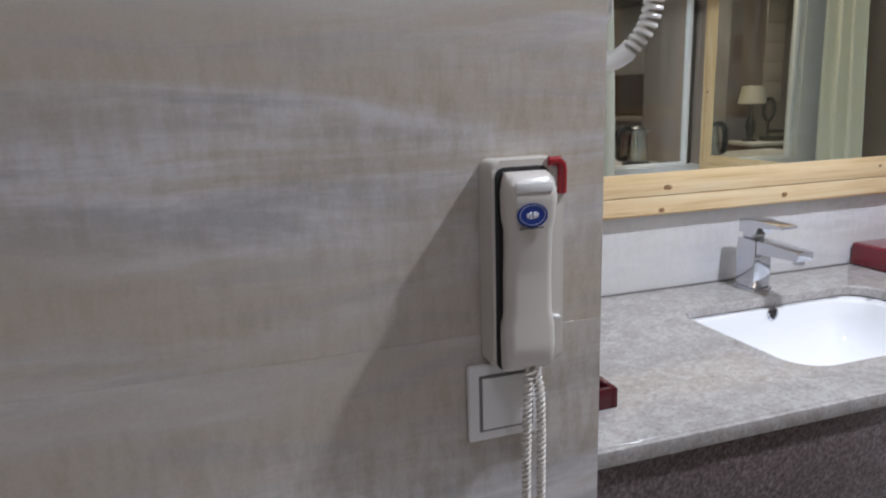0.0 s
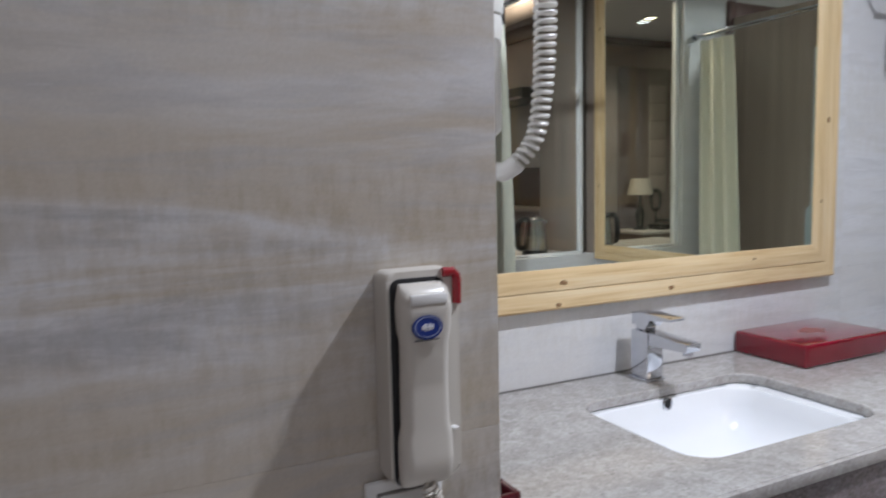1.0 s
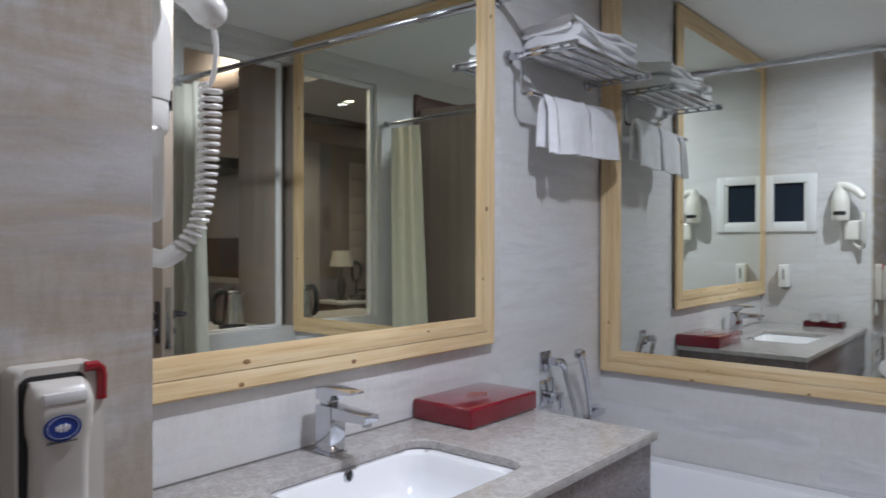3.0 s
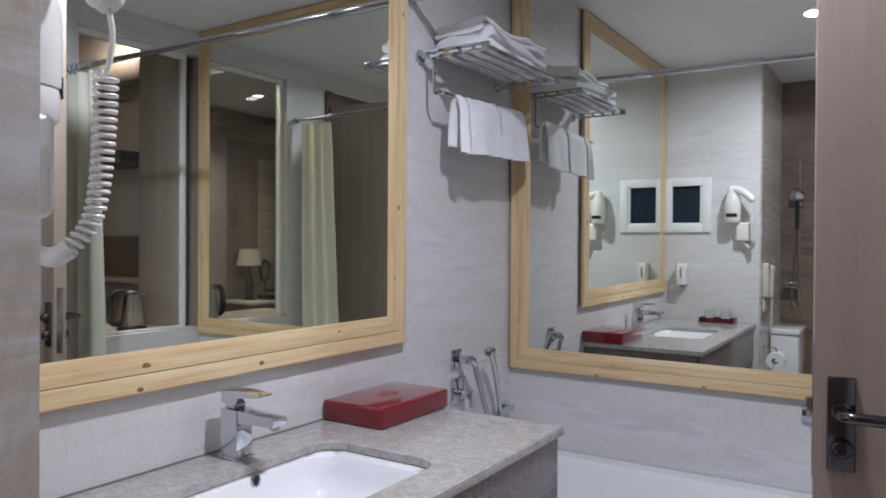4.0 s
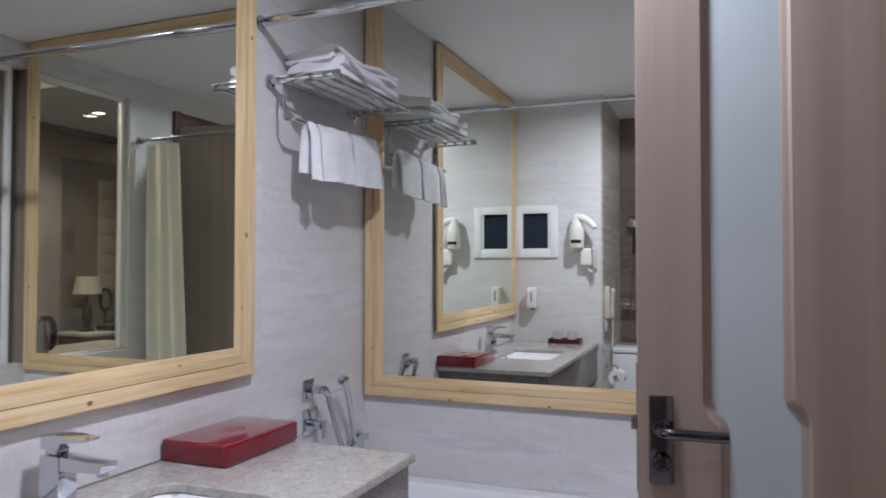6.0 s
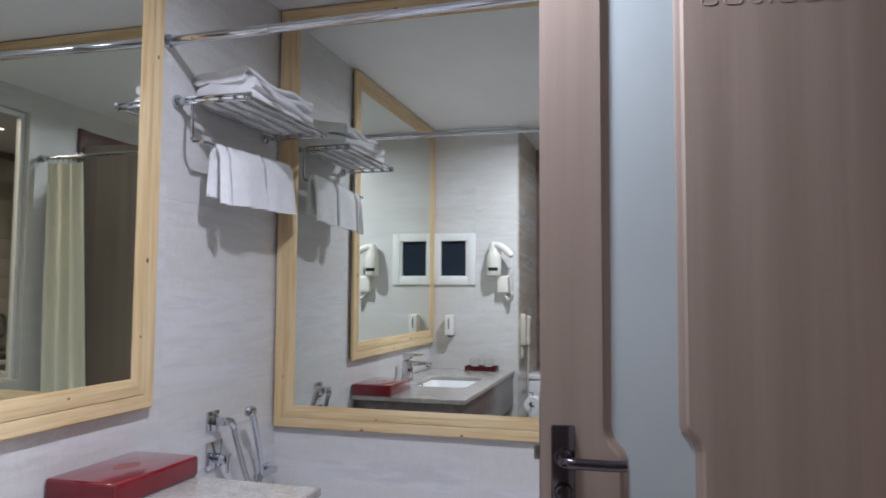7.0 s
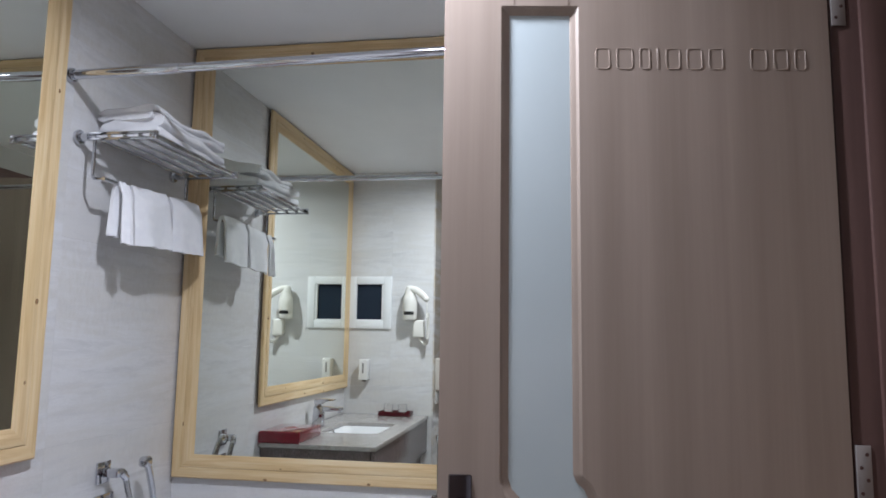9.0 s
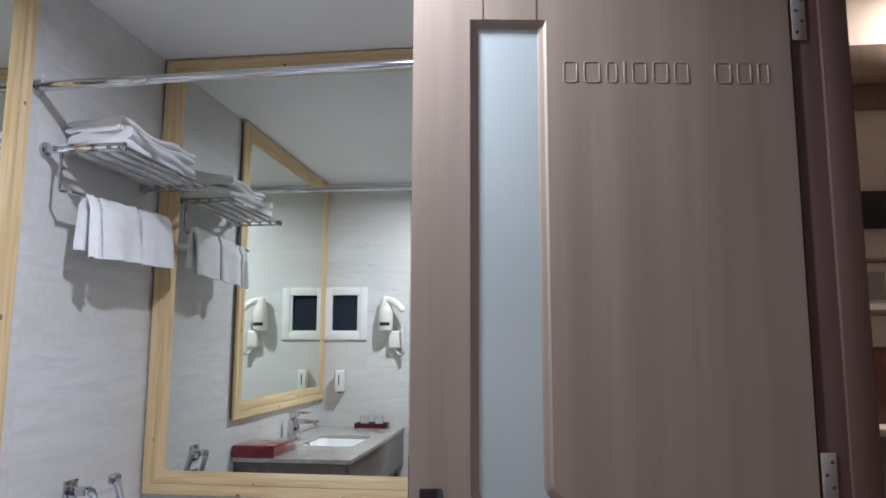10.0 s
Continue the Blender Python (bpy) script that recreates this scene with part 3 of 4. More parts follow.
def lacquer_box(m):
    th = thing("lacquer_box", m, "glossy red lacquered amenities box on the washstand", "box")
    w, d = 0.32, 0.206
    part("body", box(-w / 2, w / 2, -d / 2, d / 2, 0.0, 0.056, 0.0085, 6), M_RED, th)
    part("inlay", prism([((0.042 + 0.008 * math.sin(5 * k)) * math.cos(k * math.pi / 24), (0.026 + 0.006 * math.sin(7 * k)) * math.sin(k * math.pi / 24)) for k in range(48)], 0.0558, 0.0561), mat("worn_red_inlay", (0.22, 0.035, 0.024), 0.3), th, "faint worn emblem patch")
    return th


lacquer_box(pose(-0.955, -0.106, TOP))


def glass_tray(m):
    th = thing("tray", m, "small dark red lacquered tray on the washstand", "tray")
    part("bottom", box(-0.052, 0.052, -0.1, 0.1, 0.0, 0.006, 0.001), M_TRAY, th)
    for s in (-1, 1):
        part("side", box(s * 0.052 - 0.004, s * 0.052 + 0.004, -0.104, 0.104, 0.0, 0.03, 0.0015), M_TRAY, th)
        part("end", box(-0.0478, 0.0478, s * 0.1 - 0.004, s * 0.1 + 0.004, 0.0, 0.03, 0.0015), M_TRAY, th)
    return th


glass_tray(pose(-2.128, -0.372, TOP))
for y in (-0.322, -0.417):
    g = thing("tumbler", pose(-2.128, y, TOP + 0.0065), "clear glass tumbler on the red tray", "glass", "tumblers on the tray")
    part("wall", lathe([(0, 0.0), (0.024, 0.0), (0.027, 0.004), (0.031, 0.068), (0.0295, 0.0685), (0.0255, 0.008), (0, 0.006)], 28), M_CLEAR, g, smooth=60)

# ---- bathtub and its fittings ----
TUB = 0.535


def bathtub():
    th = thing("bathtub", pose(-0.396, -0.987, 0), "white acrylic bathtub along the mirrored wall", "bathtub")
    b = bmesh.new()
    W0, L0 = 0.788, 1.966
    rows = [(W0, L0, 0.0, 0.01), (W0, L0, TUB - 0.03, 0.012), (W0 + 0.0, L0, TUB - 0.008, 0.012), (W0 - 0.012, L0 - 0.012, TUB, 0.012), (W0 - 0.15, L0 - 0.2, TUB, 0.12), (W0 - 0.17, L0 - 0.23, TUB - 0.015, 0.12), (W0 - 0.26, L0 - 0.42, 0.2, 0.13), (W0 - 0.36, L0 - 0.6, 0.13, 0.12), (0.2, 0.9, 0.12, 0.05)]
    loops = [[b.verts.new((x, y, z)) for x, y in round_rect(w, l, r, 6)] for w, l, z, r in rows]
    n = len(loops[0])
    for a, c in zip(loops, loops[1:]):
        for i in range(n):
            b.faces.new((a[i], a[(i + 1) % n], c[(i + 1) % n], c[i]))
    b.faces.new(loops[-1])
    b.faces.new(loops[0][::-1])
    part("shell", b, M_ACRYLIC, th, smooth=45)
    part("drain", lathe([(0.035, 0.12), (0.035, 0.125), (0.02, 0.127), (0, 0.125)], 24, m=pose(0, 0.4, 0)), M_CHROME, th)
    return th


bathtub()


def square_plate(th, x, z, s, d=0.008):
    return part("wall_plate", box(x - s / 2, x + s / 2, -d, -0.0005, z - s / 2, z + s / 2, 0.0015), M_CHROME, th)


mixer = thing("bath_mixer", pose(-0.412, 0, 0.812), "square chrome bath mixer plate with lever", "faucet")
square_plate(mixer, 0, 0.0, 0.09)
part("lever", cyl((0.004, -0.008, -0.012), (0.004, -0.052, -0.012), 0.017, bevel=0.003), M_CHROME, mixer)
part("handle", box(-0.006, 0.014, -0.066, -0.052, -0.058, 0.006, 0.004, 3), M_CHROME, mixer)
outlet = thing("hose_outlet", pose(-0.424, 0, 0.925), "square chrome wall outlet with shower hose", "shower")
square_plate(outlet, 0, 0, 0.066)
part("elbow", box(-0.012, 0.014, -0.062, -0.008, -0.014, 0.014, 0.005), M_CHROME, outlet)
hose_pts = [(0.004, -0.055, 0.004), (0.022, -0.064, -0.004), (0.052, -0.062, -0.065), (0.094, -0.058, -0.14), (0.135, -0.055, -0.21), (0.18, -0.053, -0.255), (0.222, -0.052, -0.258), (0.236, -0.052, -0.232)]
hose = part("hose", tube(smooth_path(hose_pts, 10), 0.0095, 12), M_STEEL, outlet)
part("ferrule", cyl((0.012, -0.060, 0.001), (0.032, -0.066, -0.022), 0.0115, seg=16, bevel=0.001), M_CHROME, hose)
spray = thing("hand_shower", pose(-0.06, 0, 0.70), "slim chrome hand shower in a wall bracket", "shower")
square_plate(spray, -0.004, -0.014, 0.042)
part("bracket", box(-0.152, 0.006, -0.05, -0.034, -0.026, -0.002, 0.004), M_CHROME, spray)
part("stem", box(-0.014, 0.004, -0.034, -0.008, -0.024, -0.004, 0.003), M_CHROME, spray)
part("handle", tube(smooth_path([(-0.118, -0.052, -0.02), (-0.138, -0.055, 0.05), (-0.168, -0.058, 0.14), (-0.205, -0.062, 0.215), (-0.236, -0.066, 0.248)], 8), [0.0088 + 0.00012 * i for i in range(33)], 14), M_CHROME_R, spray)
part("spray_head", box(-0.256, -0.216, -0.088, -0.052, 0.222, 0.258, 0.013, 4), M_CHROME_R, spray)
hook = thing("wall_hook", pose(0, -1.085, 0.79), "small square chrome hook plate on the tiles", "hook")
part("plate", box(-0.012, -0.0005, -0.022, 0.022, -0.025, 0.025, 0.002), M_CHROME, hook)
part("peg", cyl((-0.012, 0, 0), (-0.035, 0, 0.004), 0.007, bevel=0.002), M_CHROME, hook)

# shower rod and curtain
ROD_X, ROD_Z = -0.715, 2.116
rod = thing("shower_rod", pose(ROD_X, 0, ROD_Z, 0, 0, -1.9), "polished chrome shower curtain rod between two walls", "curtain rod")
part("bar", cyl((0, -0.012, 0), (0, YE + 0.012, 0), 0.0125, seg=24), M_CHROME, rod)
part("sleeve", cyl((0, -0.0125, 0), (0, -0.36, 0), 0.0145, seg=24, bevel=0.001), M_CHROME, rod)
for y0, y1 in ((-0.0005, -0.016), (YE + 0.016, YE + 0.0005)):
    part("end_cap", cyl((0, y0, 0), (0, y1, 0), 0.021, bevel=0.003), M_CHROME, rod)
curtain = thing("shower_curtain", pose(ROD_X - 0.066, -1.80, 0), "cream shower curtain gathered at the rod's end", "curtain")


def curtain_fn(u, v):
    z = 2.085 - 1.55 * v
    k = v ** 0.8
    y = -0.118 + 0.022 * k + u * (0.238 + 0.062 * k)
    x = 0.019 * math.sin(u * 6 * math.pi + 0.5 + 0.5 * math.sin(3 * v)) * (0.7 + 0.7 * v) + 0.004 * math.sin(u * 31 + v * 3) - 0.004 - 0.01 * k
    return (x, y, z)


part("cloth", sheet_grid(curtain_fn, 120, 24, 0.002), M_CURTAIN, curtain, smooth=80)
for i in range(7):
    y = -0.108 + 0.037 * i
    part("ring", tube([(0.019 * math.cos(a), y, ROD_Z - 0.006 + 0.023 * math.sin(a)) for a in [k * math.pi / 8 for k in range(16)]], 0.002, 6, closed=True), M_CHROME, curtain)

# ---- towel rack ----
RX0, RX1, RZ = -0.66, -0.13, 1.943
rack = thing("towel_rack", pose(0, 0, RZ), "chrome hotel towel shelf with a rail below", "towel rack")
for x in (RX0, RX1):
    s = part("wall_mount", cyl((x, -0.0005, 0), (x, -0.014, 0), 0.022, bevel=0.003), M_CHROME_R, rack)
    part("stem", cyl((x, -0.014, 0), (x, -0.04, 0), 0.012), M_CHROME_R, s)
    for dz in (-0.0085, 0.0085):
        part("side_arm", box(x - 0.006, x + 0.006, -0.25, -0.034, dz - 0.004, dz + 0.004, 0.0015), M_CHROME_R, rack)
    part("arm_end", box(x - 0.0065, x + 0.0065, -0.262, -0.2505, -0.014, 0.014, 0.003), M_CHROME_R, rack)
    drop = smooth_path([(x, -0.06, -0.012), (x, -0.06, -0.108), (x, -0.062, -0.121), (x, -0.07, -0.128), (x, -0.1, -0.13)], 6)
    part("drop_arm", tube(drop, 0.005, 8), M_CHROME_R, rack)
for y in (-0.055, -0.105, -0.155, -0.205):
    part("shelf_bar", cyl((RX0, y, 0.0), (RX1, y, 0.0), 0.0058, seg=14), M_CHROME_R, rack)
part("front_rail", cyl((RX0 - 0.012, -0.249, 0.0), (RX1 + 0.012, -0.249, 0.0), 0.0085, seg=16, bevel=0.002), M_CHROME_R, rack)
part("towel_rail", cyl((RX0 - 0.006, -0.1, -0.13), (RX1 + 0.006, -0.1, -0.13), 0.0065, seg=14), M_CHROME_R, rack)


def folded_towel(m, w, d, h, label, seed, layers=3):
    """A folded bath towel: several layers with a rounded fold towards local -y."""
    th = thing("folded_towel", m, label, "towel", "bath towels on the rack")
    rnd = random.Random(seed)
    for k in range(layers):
        hh = h / layers
        z0 = k * hh

        def fn(u, v, z0=z0, hh=hh, k=k):
            a = 2 * math.pi * v
            ex, ez = math.cos(a), math.sin(a)
            y = d / 2 * (abs(ex) ** 0.35) * (1 if ex > 0 else -1)
            z = hh / 2 * (abs(ez) ** 0.55) * (1 if ez > 0 else -1) + hh / 2 + z0
            x = (u - 0.5) * w * (1 - 0.03 * k) + 0.006 * math.sin(9 * v + k)
            wob = 0.010 * noise.noise((u * 4 + seed, y * 12, k * 1.7)) + 0.042 * noise.noise((u * 2.2 + seed, y * 5, 7.7)) * z / h
            return (x + 0.01 * noise.noise((v * 5, k, seed)), y + 0.01 * noise.noise((u * 3, k + seed, 2.2)), z + wob)

        b = bmesh.new()
        nu, nv = 26, 40
        g = [[b.verts.new(fn(i / nu, j / nv)) for j in range(nv)] for i in range(nu + 1)]
        for i in range(nu):
            for j in range(nv):
                b.faces.new((g[i][j], g[i + 1][j], g[i + 1][(j + 1) % nv], g[i][(j + 1) % nv]))
        b.faces.new(g[0][::-1])
        b.faces.new(g[-1])
        part("layer", b, M_TOWEL, th, smooth=70)
    return th


folded_towel(pose(-0.378, -0.125, RZ + 0.0065, 0, 0, 1), 0.44, 0.215, 0.066, "folded white terry bath towel on the chrome rack", 1, 2)
folded_towel(pose(-0.380, -0.122, RZ + 0.0705, 0, 0, -3), 0.43, 0.195, 0.058, "folded white terry bath towel on the chrome rack", 5, 2)


def hung_towel(m, w, drop_f, drop_b, seed):
    th = thing("hand_towel", m, "white terry hand towel hung over the rail", "towel", "hand towels on the rail")

    def fn(u, v):
        s = v * (drop_f + drop_b)
        if s < drop_f:
            y, z = -0.019 - 0.014 * ((drop_f - s) / drop_f), -(drop_f - s)
            y -= 0.010 * math.sin(math.pi * u) ** 0.6 * min(1.0, (drop_f - s) / 0.05)
        else:
            y, z = 0.016 + 0.004 * ((s - drop_f) / drop_b), -(s - drop_f)
        e = max(0.0, 1 - abs(s - drop_f) / 0.03)
        z += 0.009 * e ** 2
        y *= 1 - 0.6 * e
        x = (u - 0.5) * w * (1 + 0.05 * (-z / drop_f))
        y += 0.006 * math.sin(u * 9 + seed) * (-z / drop_f) + 0.006 * noise.noise((u * 3, z * 9, seed))
        return (x, y, z + 0.005 * noise.noise((u * 4, seed, v)))

    part("cloth", sheet_grid(fn, 24, 36, 0.011), M_TOWEL, th, smooth=80)
    return th


RAILZ = RZ - 0.13
for x, w, df, seed, up, lean in ((-0.574, 0.05, 0.184, 1, 0.0, 0), (-0.436, 0.196, 0.184, 2, 0.008, -3), (-0.218, 0.196, 0.186, 3, 0.016, -2)):
    hung_towel(pose(x, -0.1, RAILZ + up, 0, lean, 0), w, df, 0.16, seed)

# ---- window in the west wall ----
win = thing("window_1", pose(XC, (WIN[0] + WIN[1]) / 2, (WIN[2] + WIN[3]) / 2), "small white framed window showing the night", "window")
tagged(win, kind="structure")
ww, wh = WIN[1] - WIN[0], WIN[3] - WIN[2]


def ring_frame(w, h, fw, x0, x1, bev):
    bm = None
    for y0, y1, z0, z1 in ((-w / 2, -w / 2 + fw, -h / 2, h / 2), (w / 2 - fw, w / 2, -h / 2, h / 2), (-w / 2 + fw, w / 2 - fw, -h / 2, -h / 2 + fw), (-w / 2 + fw, w / 2 - fw, h / 2 - fw, h / 2)):
        bm = box(x0, x1, y0, y1, z0, z1, bev, bm=bm)
    return bm


part("window_frame", ring_frame(ww + 0.006, wh + 0.006, 0.052, -0.02, 0.014, 0.002), M_PVC, win)
part("sash", ring_frame(ww - 0.068, wh - 0.068, 0.020, -0.018, 0.007, 0.003), M_PVC, win, m=pose(0, 0.012, 0.004))
part("pane", box(-0.012, -0.008, -ww / 2 + 0.05, ww / 2 - 0.05, -wh / 2 + 0.05, wh / 2 - 0.05), M_NIGHT, win, "dark glass pane at night", m=pose(0, 0.012, 0.004))

# ---- hair dryer, soap dispenser ----
dryer = thing("hair_dryer", pose(XC, -0.452, 1.409), "cream wall-mounted hair dryer with coiled hose", "hair dryer")
part("bracket", box(0.0005, 0.03, -0.03, 0.034, 0.07, 0.2, 0.006, 2), M_DRYER, dryer)
part("barrel", lathe([(0.0, 0.106), (0.0475, 0.106), (0.0485, 0.109), (0.0485, 0.185), (0.0465, 0.205), (0.038, 0.228), (0.033, 0.25), (0.031, 0.275), (0.022, 0.29), (0, 0.294)], 36, m=pose(0.054, 0, 0)), M_DRYER, dryer, smooth=50)
arc = [radians(-42 + 84 * k / 12) for k in range(13)]
# Black arc on the closed barrel, painting the shade inside the air outlet.
part("mouth_shade", prism([(0.0492 * math.cos(a), 0.0492 * math.sin(a)) for a in arc] + [(0.045 * math.cos(a), 0.045 * math.sin(a)) for a in arc[::-1]], 0.098, 0.12, m=pose(0.054, 0, 0)), M_GAP_SHADE, dryer, "black strip painted as the shaded air outlet")
part("lip", lathe([(0.0, 0.064), (0.040, 0.064), (0.045, 0.069), (0.0465, 0.1), (0.0455, 0.1055), (0.0, 0.1055)], 36, m=pose(0.054, 0, 0)), M_DRYER, dryer, smooth=50)
part("handle", tube(smooth_path([(0.056, 0.0, 0.268), (0.070, -0.04, 0.262), (0.084, -0.085, 0.235), (0.092, -0.115, 0.205), (0.094, -0.122, 0.187)], 8), [0.026 - 0.0002 * i if i < 26 else 0.0208 - 0.0016 * (i - 26) for i in range(33)], 18), M_DRYER, dryer, smooth=50)
part("cord", tube(smooth_path([(0.094, -0.120, 0.190), (0.097, -0.124, 0.16), (0.094, -0.122, 0.125), (0.088, -0.117, 0.11)], 8), 0.0034, 8), M_DRYER, dryer)
hose_line = [(0.0875, -0.127, 0.112), (0.0845, -0.129, 0.05), (0.0795, -0.129, -0.01), (0.0705, -0.126, -0.055), (0.0505, -0.117, -0.084)]
part("coil", tube(coil(hose_line, 0.0122, 23, 16), 0.0024, 8), M_DRYER, dryer, "coiled cream cable")
part("tail", tube(smooth_path([(0.053, -0.118, -0.082), (0.038, -0.104, -0.092), (0.025, -0.078, -0.078), (0.016, -0.05, -0.035)], 8), [0.0115 - 0.0001 * i for i in range(25)], 12), M_DRYER, dryer)
part("socket_plate", box(0.0005, 0.05, -0.098, -0.018, -0.05, 0.066, 0.012, 3), M_DRYER, dryer)

disp = thing("soap_dispenser", pose(XC, -0.1455, 1.075), "white wall soap dispenser with a sight slot", "soap dispenser")
part("body", box(0.0005, 0.070, -0.030, 0.030, 0.0, 0.138, 0.008, 3), M_WHITE_PL, disp)
part("slot", box(0.069, 0.0715, -0.005, 0.005, 0.045, 0.112, 0.001), M_GREY_PL, disp)
part("nozzle", box(0.02, 0.05, -0.012, 0.012, -0.012, 0.001, 0.003), M_GREY_PL, disp)

# ---- phone and switch on the phone wall ----
PX = -2.2945


def wall_phone_thing(m):
    """Origin on the wall at the lower middle; x along the wall, -y out of it."""
    th = thing("wall_phone", m, "ivory wall telephone with hung handset and red hook", "telephone")
    H0 = 0.213
    out = Matrix(((1, 0, 0, 0), (0, 0, -1, 0), (0, 1, 0, 0), (0, 0, 0, 1)))
    base = part("base", prism(round_rect(0.078, H0, 0.010, 5, 0.004, H0 / 2), 0.0005, 0.034, 0.005, 3, m=out), M_PLASTIC, th)
    # Flat black plate: the shade round the handset is painted, not hollowed out.
    part("cradle_gap_shade", prism(round_rect(0.058, H0 - 0.006, 0.010, 4, -0.003, H0 / 2 - 0.0035), 0.0335, 0.0352, 0.0005, m=out), M_GAP_SHADE, base, "black plate painted as the shade in the gap round the handset")

    # handset: width, depth and front edge change along its length
    def sect(z):
        k = z / 0.2
        w = 1.01 * float(np.interp(k, [0, 0.03, 0.12, 0.24, 0.3, 0.72, 0.78, 0.9, 0.97, 1], [0.048, 0.054, 0.056, 0.056, 0.050, 0.048, 0.053, 0.055, 0.051, 0.044]))
        f = float(np.interp(k, [0, 0.04, 0.12, 0.26, 0.5, 0.75, 0.9, 0.97, 1], [0.046, 0.055, 0.058, 0.056, 0.055, 0.060, 0.062, 0.057, 0.046]))
        return w, f
    b = bmesh.new()
    loops = []
    N = 36
    for i in range(N + 1):
        z = 0.2 * i / N
        w, f = sect(z)
        d0 = 0.033
        pts = round_rect(w, f - d0, min(0.011, (f - d0) / 2 - 0.001), 5, 0, 0)
        loops.append([b.verts.new((x, -(d0 + (f - d0) / 2) - y, z)) for x, y in pts])
    n = len(loops[0])
    for a, c in zip(loops, loops[1:]):
        for i in range(n):
            b.faces.new((a[i], a[(i + 1) % n], c[(i + 1) % n], c[i]))
    b.faces.new(loops[0][::-1])
    b.faces.new(loops[-1])
    b.transform(Matrix.Translation((-0.0025, 0, 0.002)))
    hs = part("handset", b, M_PLASTIC, th, smooth=50)
    part("clear_window", box(-0.022, 0.016, -0.0627, -0.058, 0.184, 0.194, 0.0015), M_WHITE_PL, hs, "pale glossy number card window")
    ov = part("emblem", lathe([(0.016, -0.0004), (0.016, 0.0006), (0, 0.0008)], 32, m=pose(-0.0065, -0.0640, 0.163, 87) @ Matrix.Diagonal((1.0, 0.72, 1, 1))), M_BLUE, hs, "oval blue emblem")
    part("emblem_globe", lathe([(0.0135, 0.0007), (0.0135, 0.0012), (0.0127, 0.0012), (0.0127, 0.0007)], 32, m=pose(-0.0065, -0.0640, 0.1635, 87) @ Matrix.Diagonal((1.0, 0.72, 1, 1))), mat("pale_blue_print", (0.34, 0.38, 0.5), 0.4), ov)
    for dx, w, h in ((-0.0115, 0.0011, 0.0022), (-0.0085, 0.0014, 0.0034), (-0.0045, 0.0014, 0.0034), (-0.0015, 0.0011, 0.0022), (-0.0065, 0.0042, 0.0006)):
        part("emblem_mark", box(dx - w, dx + w, -0.0652, -0.0640, 0.1632 - h, 0.1632 + h, 0.0003), M_PRINT, ov)
    part("print_bar", box(-0.0185, 0.0065, -0.0620, -0.0606, 0.1495, 0.151), M_GREY_PL, hs, "small grey line of print")
    part("hook", tube([(0.024, -0.036, 0.210), (0.035, -0.037, 0.210), (0.0385, -0.037, 0.206), (0.0395, -0.037, 0.200), (0.0395, -0.036, 0.178)], 0.0048, 10), M_RED_PL, th, "glossy red hook lever")
    part("hook_pin", box(0.030, 0.037, -0.0415, -0.032, 0.049, 0.052, 0.001), M_WHITE_PL, th)
    for k, dx in enumerate((-0.004, 0.009)):
        line = [(-0.002, -0.048, 0.004), (dx, -0.048, -0.02), (dx * 1.3, -0.047, -0.10), (dx * 1.2, -0.045, -0.22), (dx * 0.7, -0.046, -0.38), (0.004, -0.046, -0.43)]
        part("cord", tube(coil(line, 0.0038, 74, 9), 0.0019, 6), M_CORD, th, "coiled ivory handset cord")
    return th


wall_phone_thing(pose(PX, YD, 1.0095))

switch = thing("switch_plate", pose(-2.305, YD, 0.963), "white square switch plate behind the phone cord", "switch")
part("cover", box(-0.043, 0.043, -0.009, -0.0005, -0.043, 0.043, 0.003), M_WHITE_PL, switch)
part("gap", box(-0.0315, 0.0315, -0.0096, -0.0085, -0.032, 0.032, 0.0003), M_GREY_PL, switch)
part("rocker", box(-0.0285, 0.0285, -0.0125, -0.0088, -0.029, 0.029, 0.0015), M_WHITE_PL, switch)

# ---- toilet, paper ----
toilet = thing("toilet", pose(-2.715, YD, 0), "white ceramic close-coupled toilet with cistern", "toilet")
part("cistern", box(-0.19, 0.19, -0.175, -0.006, 0.40, 0.755, 0.02, 3), M_CERAMIC, toilet)
part("cistern_lid", box(-0.197, 0.197, -0.182, -0.004, 0.7555, 0.79, 0.008, 3), M_CERAMIC, toilet)
part("flush_button", cyl((0, -0.095, 0.79), (0, -0.095, 0.797), 0.022, bevel=0.002), M_CHROME, toilet)


def bowl_loft():
    b = bmesh.new()
    rows = [(0.11, 0.16, 0.0, -0.32), (0.10, 0.15, 0.12, -0.32), (0.13, 0.2, 0.28, -0.36), (0.185, 0.245, 0.385, -0.40), (0.185, 0.245, 0.40, -0.40), (0.14, 0.19, 0.40, -0.41), (0.10, 0.14, 0.25, -0.40), (0.03, 0.04, 0.2, -0.38)]
    loops = [[b.verts.new((rx * math.cos(2 * math.pi * k / 32), cy + ry * math.sin(2 * math.pi * k / 32), z)) for k in range(32)] for rx, ry, z, cy in rows]
    for a, c in zip(loops, loops[1:]):
        for i in range(32):
            b.faces.new((a[i], a[(i + 1) % 32], c[(i + 1) % 32], c[i]))
    b.faces.new(loops[-1])
    b.faces.new(loops[0][::-1])
    return b


part("bowl", bowl_loft(), M_CERAMIC, toilet, smooth=50)
part("seat_lid", prism([(0.185 * math.cos(2 * math.pi * k / 32), -0.405 + 0.24 * math.sin(2 * math.pi * k / 32)) for k in range(32)], 0.402, 0.43, 0.008, 3), M_WHITE_PL, toilet)
holder = thing("paper_holder", pose(-2.33, YD, 0.69), "chrome toilet paper holder on the tiles", "toilet paper holder")
